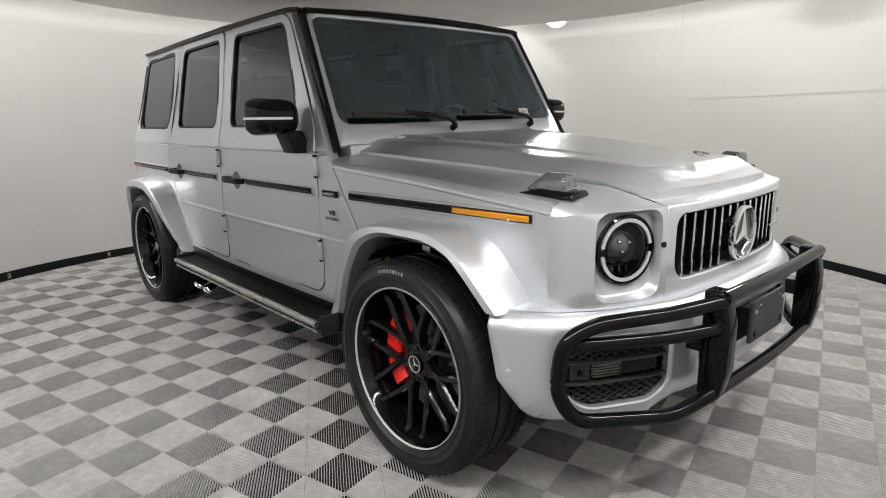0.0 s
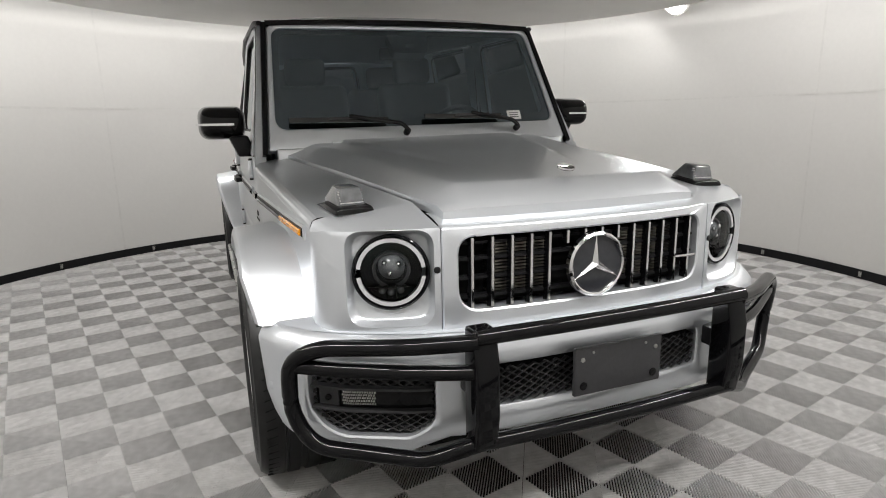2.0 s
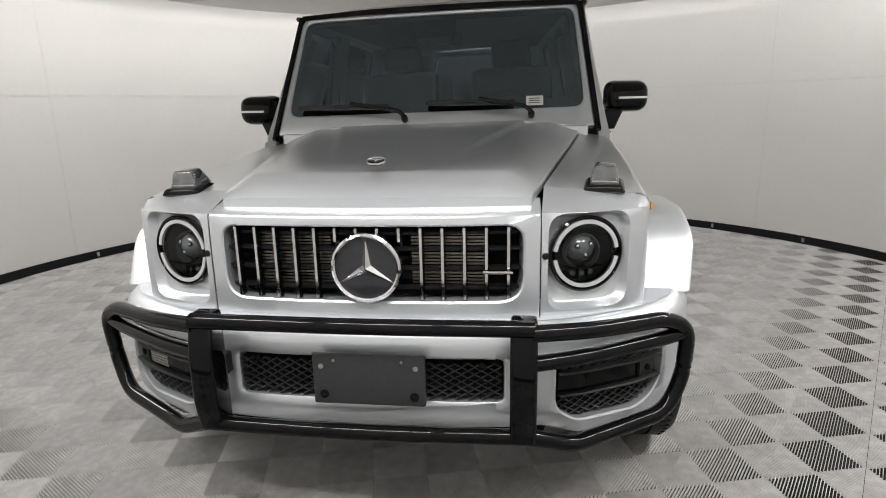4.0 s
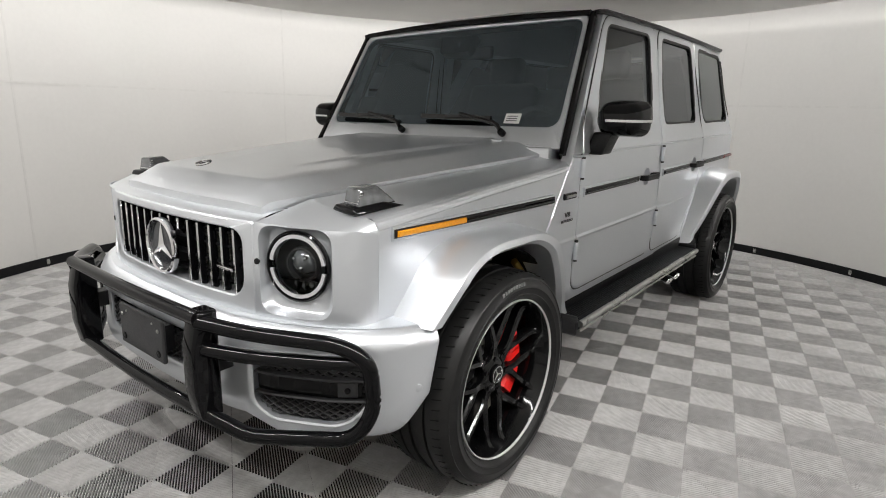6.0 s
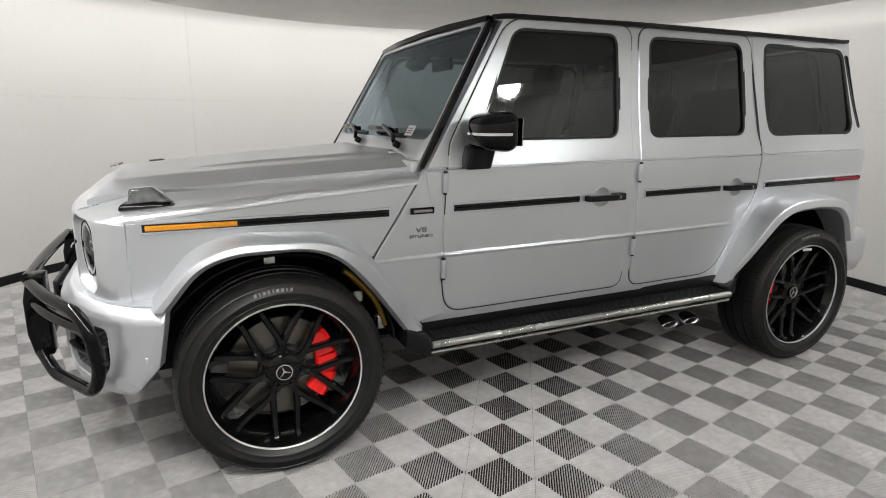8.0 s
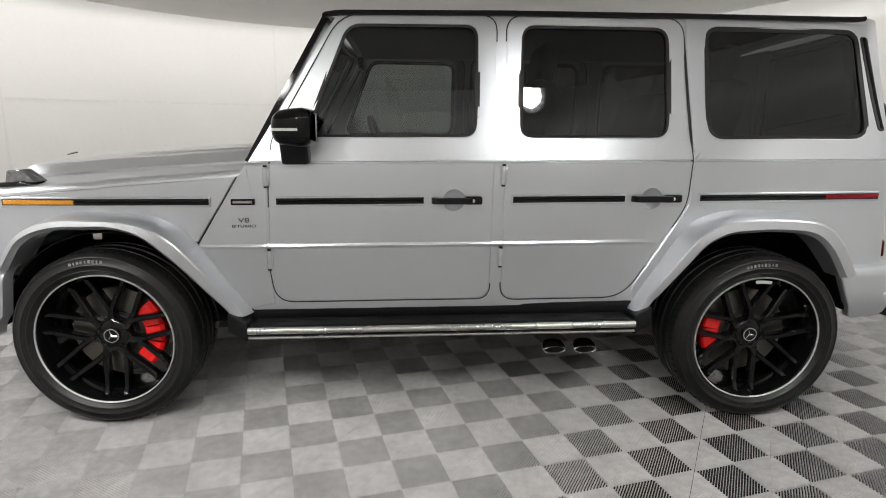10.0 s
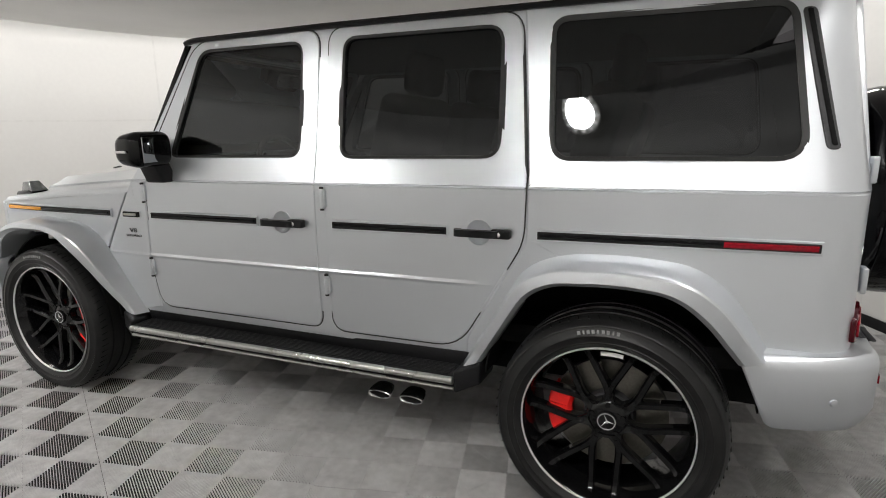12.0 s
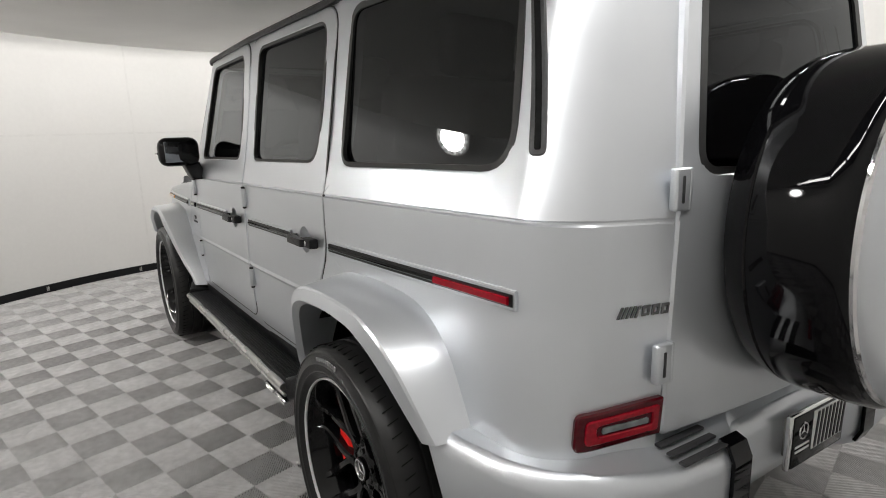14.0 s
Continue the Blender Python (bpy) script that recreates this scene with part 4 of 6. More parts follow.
# tyre profile: (radius, along)
TY = [(0.284, -0.118), (0.300, -0.135), (0.335, -0.146), (0.365, -0.140), (0.382, -0.124), (0.3895, -0.100)]
TY = TY + [(0.391, -0.062), (0.384, -0.060), (0.384, -0.052), (0.3915, -0.050), (0.392, -0.012), (0.384, -0.010), (0.384, 0.010), (0.392, 0.012)] + [(0.3915, 0.050), (0.384, 0.052), (0.384, 0.060), (0.391, 0.062)]
TY = TY + [(0.3895, 0.100), (0.382, 0.124), (0.374, 0.1335), (0.372, 0.1385), (0.368, 0.1400), (0.366, 0.1385), (0.340, 0.1455), (0.338, 0.1480), (0.334, 0.1480), (0.332, 0.1460), (0.316, 0.1435), (0.314, 0.1455), (0.310, 0.1440), (0.308, 0.1400), (0.300, 0.136), (0.2935, 0.126), (0.284, 0.118)]


def wheel(rear):
    """A 22-inch wheel with its outer side towards +y."""
    hub = lathe([(0.0, 0.064), (0.050, 0.064), (0.062, 0.058), (0.074, 0.046), (0.078, 0.020), (0.07, 0.0)], "y", 40)
    w = part("wheel", hub, WHEEL_BLACK, None, "gloss black wheel with seven pairs of parallel spokes")
    ty = lathe(TY, "y", 96)
    part("tyre", ty, RUBBER, w, "black low-profile tyre", 50)
    bm = bmesh.new()
    for k in range(72):
        a = 2 * math.pi * k / 72
        for sg in (-1, 1):
            q = Matrix.Rotation(a + (0.02 if sg > 0 else 0), 4, "Y") @ Matrix.Translation((0, sg * 0.094, 0.3884)) @ Matrix.Rotation(0.25 * sg, 4, "Z")
            bmesh.ops.create_cube(bm, size=1, matrix=q @ Matrix.Diagonal((0.0030, 0.046, 0.0032, 1)))
    tagged(part("tread", bm, BLACK_MATT, w), kind="stuff")
    part("rim", lathe([(0.288, 0.128), (0.283, 0.122), (0.279, 0.105), (0.270, 0.085), (0.262, 0.05), (0.258, -0.02), (0.268, -0.11), (0.284, -0.122)], "y", 72), WHEEL_BLACK, w, "gloss black rim")
    part("rim_edge", lathe([(0.2860, 0.124), (0.2870, 0.132), (0.2900, 0.134), (0.2925, 0.129), (0.2920, 0.120)], "y", 96), RIM_EDGE, w, "bright machined rim edge")
    for k in range(7):
        stem = math.radians(-90 + 360 * k / 7)
        d, n = Vector((math.cos(stem), 0, math.sin(stem))), Vector((-math.sin(stem), 0, math.cos(stem)))
        wd = 0.0128
        for sg in (-1, 1):
            pts = [d * r + n * (sg * o) + Vector((0, y, 0)) for r, o, y in ((0.076, 0.036, 0.054), (0.100, 0.0445, 0.059), (0.130, 0.0465, 0.063), (0.18, 0.0440, 0.067), (0.24, 0.0420, 0.072), (0.262, 0.0415, 0.080), (0.277, 0.041, 0.096), (0.286, 0.041, 0.117))]
            part("spoke", sweep(smooth_path(pts, 0.02, 3), [(-wd, -0.034), (wd, -0.034), (wd, -0.004), (wd * 0.6, 0.003), (-wd * 0.6, 0.003), (-wd, -0.004)], up=Vector((0, 1, 0))), WHEEL_BLACK, w)
        a = stem + math.radians(180 / 7)
        bm = bmesh.new()
        disc(bm, (0.055 * math.cos(a), 0.060, 0.055 * math.sin(a)), (0, 1, 0), 0.009, 0.012, 6, 0.001)
        if k < 5:
            a5 = stem * 0 + math.radians(90 + 72 * k)
            bmesh.ops.translate(bm, verts=bm.verts, vec=(0.055 * (math.cos(a5) - math.cos(a)), 0, 0.055 * (math.sin(a5) - math.sin(a))))
            part("wheel_bolt", bm, WHEEL_BLACK, w)
        else:
            bm.free()
    # the star-shaped plate that joins the spokes
    star = []
    for k in range(7):
        for da, r in ((-8, 0.074), (8, 0.074), (17, 0.095), (20.5, 0.128), (25.7, 0.140), (30.9, 0.128), (34.4, 0.095)):
            a = math.radians(-90 + 360 * k / 7 + da)
            star.append((r * math.cos(a), r * math.sin(a)))
    bm = bmesh.new()
    n = len(star)
    rows = [[bm.verts.new((x * q, y, z * q)) for x, z in star] for q, y in ((1.0, 0.022), (1.0, 0.054), (0.965, 0.060), (0.50, 0.052))]
    for ra, rb in zip(rows, rows[1:]):
        for i in range(n):
            bm.faces.new((ra[i - 1], ra[i], rb[i], rb[i - 1]))
    bm.faces.new(rows[-1])
    bmesh.ops.recalc_face_normals(bm, faces=bm.faces)
    part("spoke_plate", bm, WHEEL_BLACK, w)
    bm = bmesh.new()
    disc(bm, (0, 0.068, 0), (0, 1, 0), 0.036, 0.012, 32, 0.003)
    cap = part("hub_cap", bm, WHEEL_BLACK, w, "black hub cap with a bright ring emblem")
    part("cap_ring", set_on(lathe([(0.027, 0.0), (0.028, 0.003), (0.032, 0.003), (0.033, 0.0)], "y", 32), Matrix.Translation((0, 0.0735, 0))), CHROME, cap)
    XZ = Matrix(((1, 0, 0, 0), (0, 0, 1, 0), (0, 1, 0, 0), (0, 0, 0, 1)))
    st = set_on(star_shape(0.028, 0.003), Matrix.Translation((0, 0.0745, 0)) @ Matrix.Rotation(math.radians(20), 4, "Y") @ XZ)
    bmesh.ops.reverse_faces(st, faces=st.faces)
    part("cap_star", st, CHROME, cap)
    part("brake_disc", lathe([(0.07, 0.0), (0.20, 0.0), (0.20, -0.03), (0.07, -0.03)], "y", 64, True), STEEL, w, "steel brake disc")
    part("disc_bell", lathe([(0.0, 0.025), (0.085, 0.025), (0.092, 0.0)], "y", 40), GREY_PLASTIC, w)
    # caliper
    side = 1 if rear else -1
    span = (23 if rear else 44)
    bm = bmesh.new()
    for i, (aa, bb) in enumerate(((-span, -span * 0.30), (-span * 0.24, span * 0.24), (span * 0.30, span))):
        pts = [Vector((side * 0.172 * math.cos(math.radians(t)), 0.022, 0.172 * math.sin(math.radians(t)))) for t in np.linspace(aa, bb, 6)]
        join(bm, sweep(pts, [(-0.043, -0.030), (0.043, -0.030), (0.043, 0.010), (0.028, 0.022), (-0.034, 0.022), (-0.043, 0.010)], up=Vector((0, 1, 0))))
    pts = [Vector((side * 0.190 * math.cos(math.radians(t)), 0.004, 0.190 * math.sin(math.radians(t)))) for t in np.linspace(-span, span, 14)]
    join(bm, sweep(pts, [(-0.020, -0.04), (0.020, -0.04), (0.020, 0.012), (-0.020, 0.012)], up=Vector((0, 1, 0))))
    part("brake_caliper", bm, RED_PAINT, w, "red brake caliper")
    # small bright wheel label and lettering bars on the tyre wall
    if rear:
        pts = [Vector((0.264 * math.cos(math.radians(t)), 0.108, 0.264 * math.sin(math.radians(t)))) for t in np.linspace(84, 100, 6)]
        part("rim_label", sweep(pts, [(-0.007, -0.001), (0.007, -0.001), (0.007, 0.001), (-0.007, 0.001)], up=Vector((0, 1, 0))), WHITE_PLASTIC, w, "small white label bar")
    bm = bmesh.new()
    for a0, n in ((74, 9),):
        for i in range(n):
            a = math.radians(a0 + 2.6 * i)
            q = Matrix.Rotation(math.pi / 2 - a, 4, "Y") @ Matrix.Translation((0, 0.1445, 0.352))
            bmesh.ops.create_cube(bm, size=1, matrix=q @ Matrix.Diagonal((0.0095 - 0.004 * (i % 3 == 1), 0.004, 0.012, 1)))
    tagged(part("tyre_lettering", bm, LETTERING, w, "pale raised lettering bars"), kind="stuff")
    return w


for rear in (False, True):
    w = wheel(rear)
    x = -2.89 if rear else 0.0
    w.parent = car
    right = copy_thing(w, Matrix.Translation((x, -0.826, 0.388)) @ Matrix.Rotation(math.pi, 4, "Z"))
    w.matrix_basis = Matrix.Translation((x, 0.826, 0.388))
    for o in right.children:
        if o.name.startswith("brake_caliper"):
            o.matrix_basis = Matrix.Rotation(math.pi, 4, "Y")

# ---- underbody, so that no light comes up through the car
bm = bmesh.new()
box(bm, (-3.55, -0.50, 0.30), (0.62, 0.50, 0.46), 0.02)
box(bm, (-2.38, -0.80, 0.36), (-0.56, 0.80, 0.50), 0.02)
body("underbody", bm, BLACK_MATT, car, "black underbody")
bm = bmesh.new()
disc(bm, (-2.89, 0, 0.36), (0, 1, 0), 0.06, 1.4, 20)
disc(bm, (0, 0, 0.36), (0, 1, 0), 0.05, 1.4, 20)
part("axles", bm, BLACK_MATT, car, "black axles")

# ---------------------------------------------------------------- front bumper and bull bar
BUMP = [(0.80, 0.0), (0.795, 0.25), (0.780, 0.42), (0.735, 0.58), (0.655, 0.74), (0.575, 0.845), (0.490, 0.910), (0.395, 0.945)]
_bl = [0.0]
for (xa, ya), (xb, yb) in zip(BUMP, BUMP[1:]):
    _bl.append(_bl[-1] + math.hypot(xb - xa, yb - ya))


def bump_at(u, z, depth=0.0):
    s = abs(u)
    X, Y = [p[0] for p in BUMP], [p[1] for p in BUMP]
    at = lambda q: Vector((float(np.interp(q, _bl, X)), float(np.interp(q, _bl, Y)), 0))
    t = (at(s + 0.03) - at(s - 0.03)).normalized()
    n = Vector((t.y, -t.x, 0))
    # the top rolls back to the nose, the foot tucks under
    back = 0.0
    if z > 0.655:
        k = (z - 0.655) / 0.055
        back = 0.045 * k * k
    if z < 0.45:
        back = (0.45 - z) * 0.18
    p = at(s) - n * (depth + back)
    p.z = z
    if u < 0:
        p.y = -p.y
    return p


E_ = _bl[-1]
side_in = [(0.520, 0.462, 0.03), (0.585, 0.418, 0.03), (0.815, 0.418, 0.05), (0.885, 0.492, 0.04), (0.885, 0.628, 0.03), (0.520, 0.628, 0.03)]
mid_in = [(-0.375, 0.492, 0.02), (0.375, 0.492, 0.02), (0.375, 0.618, 0.02), (-0.375, 0.618, 0.02)]
ol = [(-E_, 0.66), (-E_ + 0.03, 0.50, 0.0), (-E_ + 0.13, 0.385, 0.04), (-0.60, 0.37), (-0.48, 0.412), (0.48, 0.412), (0.60, 0.37), (E_ - 0.13, 0.385, 0.04), (E_ - 0.03, 0.50, 0.0), (E_, 0.66), (E_, 0.708), (-E_, 0.708)]
bu = [-1.15 + 0.05 * k for k in range(47)]
bm = panel(rounded(ol, 0.0), bump_at, [rounded(side_in), [Vector((-p.x, p.y)) for p in rounded(side_in)], rounded(mid_in)], 0.05, 0.006, bu, (0.41, 0.45, 0.55, 0.655, 0.668, 0.682, 0.695))
bumper = body("front_bumper", bm, SILVER, car, "silver front bumper with black mesh intakes", 40)
lid = grid(40, 4, lambda s, t: bump_at((s - 0.5) * 2 * E_, 0.708, 0.0) * (1 - t) + t * Vector((0.60 - 0.2 * abs(2 * s - 1) ** 3, (s - 0.5) * 1.6, 0.712)))
body("bumper_ledge", lid, SILVER, bumper)


def mesh_insert(name, outline, u0, u1, z0, z1, depth):
    back = panel(outline, lambda u, z, d: bump_at(u, z, depth + 0.03 + d), (), 0.004, 0.0, bu, ())
    ins = body(name, back, BLACK_MATT, bumper, "black honeycomb mesh")
    bm = bmesh.new()
    s, h = 0.036, 0.0105
    rows = int((z1 - z0) / h) + 1
    for j in range(rows):
        cols = int((u1 - u0) / s) + 1
        for i in range(cols):
            u, z = u0 + s * (i + 0.5 * (j % 2)), z0 + h * j
            if u > u1:
                continue
            for du, dz in ((s * 0.5, h), (s * 0.5, -h)):
                if not (z0 <= z + dz <= z1 and u + du <= u1 + 0.01):
                    continue
                a, b = bump_at(u, z, depth), bump_at(u + du, z + dz, depth)
                up = Vector((1, 0, 0))
                join_v = [(-0.0020, -0.008), (0.0020, -0.008), (0.0017, 0.002), (-0.0017, 0.002)]
                t = (b - a).normalized()
                sd = t.cross(up).normalized()
                tp = sd.cross(t)
                ra = [bm.verts.new(a + sd * p + tp * q) for p, q in join_v]
                rb = [bm.verts.new(b + sd * p + tp * q) for p, q in join_v]
                for q in range(4):
                    bm.faces.new((ra[q], ra[(q + 1) % 4], rb[(q + 1) % 4], rb[q]))
    bmesh.ops.recalc_face_normals(bm, faces=bm.faces)
    tagged(body("honeycomb", bm, GREY_PLASTIC, ins), kind="stuff")
    return ins


mesh_insert("middle_intake", rounded(mid_in), -0.37, 0.365, 0.497, 0.612, 0.012)
for sgn in (1, -1):
    o = rounded(side_in) if sgn > 0 else [Vector((-p.x, p.y)) for p in rounded(side_in)]
    ins = mesh_insert("side_intake", o, 0.530 if sgn > 0 else -0.88, 0.87 if sgn > 0 else -0.530, 0.428, 0.622, 0.022)
    for z in (0.499, 0.563):
        bar = sweep([bump_at(sgn * (0.53 + 0.345 * k / 10), z, 0.010) for k in range(11)], [(-0.012, -0.0035), (0.010, -0.0035), (0.012, 0.0), (0.010, 0.0035), (-0.012, 0.0035)])
        body("slat", bar, GREY_PLASTIC, ins)
    plate = sweep([bump_at(sgn * (0.53 + 0.335 * k / 10), 0.531, 0.020) for k in range(11)], [(-0.004, -0.029), (0.004, -0.029), (0.004, 0.029), (-0.004, 0.029)])
    body("intake_plate", plate, BLACK_GLOSS, ins)
    mount = sweep([bump_at(sgn * (0.795 + 0.058 * k / 4), 0.531, 0.012) for k in range(5)], [(-0.004, -0.023), (0.003, -0.023), (0.005, -0.020), (0.005, 0.020), (0.003, 0.023), (-0.004, 0.023)])
    mount = body("sensor_mount", mount, GREY_PLASTIC, ins, "dark grey sensor mount")
    bm = bmesh.new()
    disc(bm, bump_at(sgn * 0.824, 0.531, 0.006), (1, sgn * 0.6, 0), 0.009, 0.010, 16, 0.002)
    body("sensor", bm, BLACK_GLOSS, mount)
    if sgn < 0:
        # a small punched vent beside the sensor
        bm = bmesh.new()
        for r in range(5):
            for k in range(14):
                q = bump_at(sgn * (0.690 + 0.0070 * k + 0.0035 * (r % 2)), 0.514 + 0.0085 * r, 0.0145)
                box(bm, q - Vector((0.002, 0.0020, 0.0026)), q + Vector((0.002, 0.0020, 0.0026)))
        tagged(body("vent_dots", bm, SATIN_METAL, ins, "small bright vent pattern"), kind="stuff")
    bm = bmesh.new()
    disc(bm, bump_at(sgn * 1.035, 0.525, 0.002), (0.7, sgn, 0), 0.013, 0.006, 20, 0.002)
    body("sensor", bm, SILVER, bumper)
    bm = bmesh.new()
    disc(bm, bump_at(sgn * 0.315, 0.602, 0.004), (1, 0, 0), 0.009, 0.012, 16, 0.002)
    body("sensor", bm, BLACK_GLOSS, bumper)

# number plate holder, without a plate
holder = body("plate_holder", block((0.835, -0.135, 0.505), (0.850, 0.170, 0.650), 0.006, 3), GREY_PLASTIC, car, "empty dark grey number plate holder")
for py, pz, r in ((-0.105, 0.535, 0.012), (0.140, 0.535, 0.012), (-0.110, 0.615, 0.007), (0.145, 0.615, 0.007), (-0.075, 0.632, 0.004), (0.108, 0.632, 0.004)):
    bm = bmesh.new()
    disc(bm, (0.851, py, pz), (1, 0, 0), r, 0.004, 16, 0.001)
    body("screw", bm, BLACK_GLOSS if r > 0.01 else SATIN_METAL, holder)
box_ = block((0.79, -0.10, 0.53), (0.836, 0.13, 0.62))
body("holder_bracket", box_, BLACK_SATIN, holder)

bull = body("bull_bar", tube([(0.872, -0.45, 0.742), (0.886, 0, 0.742), (0.872, 0.45, 0.742)], 0.0215, 0.3), BLACK_GLOSS, car, "gloss black tubular bull bar")
body("lower_tube", tube([(0.862, -0.45, 0.440), (0.880, 0, 0.440), (0.862, 0.45, 0.440)], 0.021, 0.3), BLACK_GLOSS, bull)
loop = tube([(0.868, 0.44, 0.728), (0.800, 0.60, 0.715), (0.668, 0.815, 0.700), (0.625, 0.885, 0.655), (0.605, 0.885, 0.50), (0.640, 0.835, 0.405), (0.755, 0.625, 0.385), (0.800, 0.560, 0.385), (0.862, 0.44, 0.440)], 0.0225, 0.07)
both("side_loop", loop, BLACK_GLOSS, bull)
midt = tube([(0.864, 0.44, 0.645), (0.800, 0.585, 0.642), (0.672, 0.795, 0.640), (0.618, 0.880, 0.645)], 0.0215, 0.07)
both("middle_tube", midt, BLACK_GLOSS, bull)
up_ = bmesh.new()
box(up_, (0.815, 0.390, 0.425), (0.898, 0.458, 0.760), 0.010, 3)
for z in (0.52, 0.655):
    bmesh.ops.bisect_plane(up_, geom=up_.verts[:] + up_.edges[:] + up_.faces[:], plane_co=(0, 0, z), plane_no=(0, 0, 1))
for v in up_.verts:
    if v.co.x > 0.85:
        v.co.x -= max(0.0, v.co.z - 0.655) * 0.22 + max(0.0, 0.52 - v.co.z) * 0.18
both("upright_plate", up_, BLACK_GLOSS, bull, "gloss black upright plate")
brk = block((0.70, 0.395, 0.56), (0.83, 0.450, 0.62), 0.004)
both("mounting_bracket", brk, BLACK_SATIN, bull)

# ---------------------------------------------------------------- rear end
def back_at(u, z, depth=0.0):
    x = -3.640 - 0.022 * (1 - min(1, (u / 0.53) ** 2)) + 0.14 * max(0.0, z - BELT)
    return Vector((x + depth, u, z))


tg = [(-0.527, 0.655, 0.02), (0.527, 0.655, 0.02), (0.508, BELT, 0.0), (0.400, 1.768, 0.05), (-0.400, 1.768, 0.05), (-0.508, BELT, 0.0)]
rw = [(-0.425, 1.228, 0.06), (0.425, 1.228, 0.06), (0.352, 1.730, 0.06), (-0.352, 1.730, 0.06)]
tcu = [-0.5 + 0.1 * k for k in range(11)]
tail = body("tailgate", panel(rounded(tg, 0.0), back_at, [rounded(rw, 0.05, 6)], 0.04, 0.006, tcu, (BELT,)), SILVER, car, "silver rear door", 8)
body("rear_window", facing(panel(rounded(rw, 0.05, 6), lambda u, z, d: back_at(u, z, d + 0.008), (), 0.004, 0.0, tcu, ()), (-1, 0, 0)), REAR_GLASS, tail, "dark privacy glass")
seal = sweep([back_at(p.x, p.y, 0.006) for p in rounded(rw, 0.05, 6)], [(-0.012, -0.008), (0.012, -0.008), (0.012, 0.006), (-0.012, 0.006)], True, up=Vector((-1, 0, 0)))
body("window_seal", seal, SEAL, tail)

# spare wheel cover
SC = Vector((-3.79, 0.0, 1.097))
ring = lathe([(0.0, 0.125), (0.37, 0.125), (0.386, 0.120), (0.398, 0.095), (0.404, 0.070), (0.401, 0.066), (0.405, 0.062), (0.408, 0.03), (0.408, -0.07), (0.404, -0.100), (0.396, -0.118), (0.384, -0.126)], "x", 72)
spare = body("spare_wheel_cover", set_on(ring, Matrix.Translation(SC)), BLACK_GLOSS, car, "round gloss black spare wheel cover with a silver face")
face_ = lathe([(0.0, -0.158), (0.20, -0.156), (0.34, -0.146), (0.372, -0.136), (0.382, -0.124)], "x", 72)
body("cover_face", set_on(face_, Matrix.Translation(SC)), SILVER, spare, "silver cover face")
body("cover_rim", set_on(lathe([(0.381, -0.126), (0.385, -0.131), (0.391, -0.127), (0.392, -0.120)], "x", 72), Matrix.Translation(SC)), CHROME, spare, "thin bright rim")
bm = bmesh.new()
disc(bm, (-3.66, 0.0, 1.097), (1, 0, 0), 0.15, 0.06, 32, 0.01)
body("carrier", bm, BLACK_SATIN, spare)

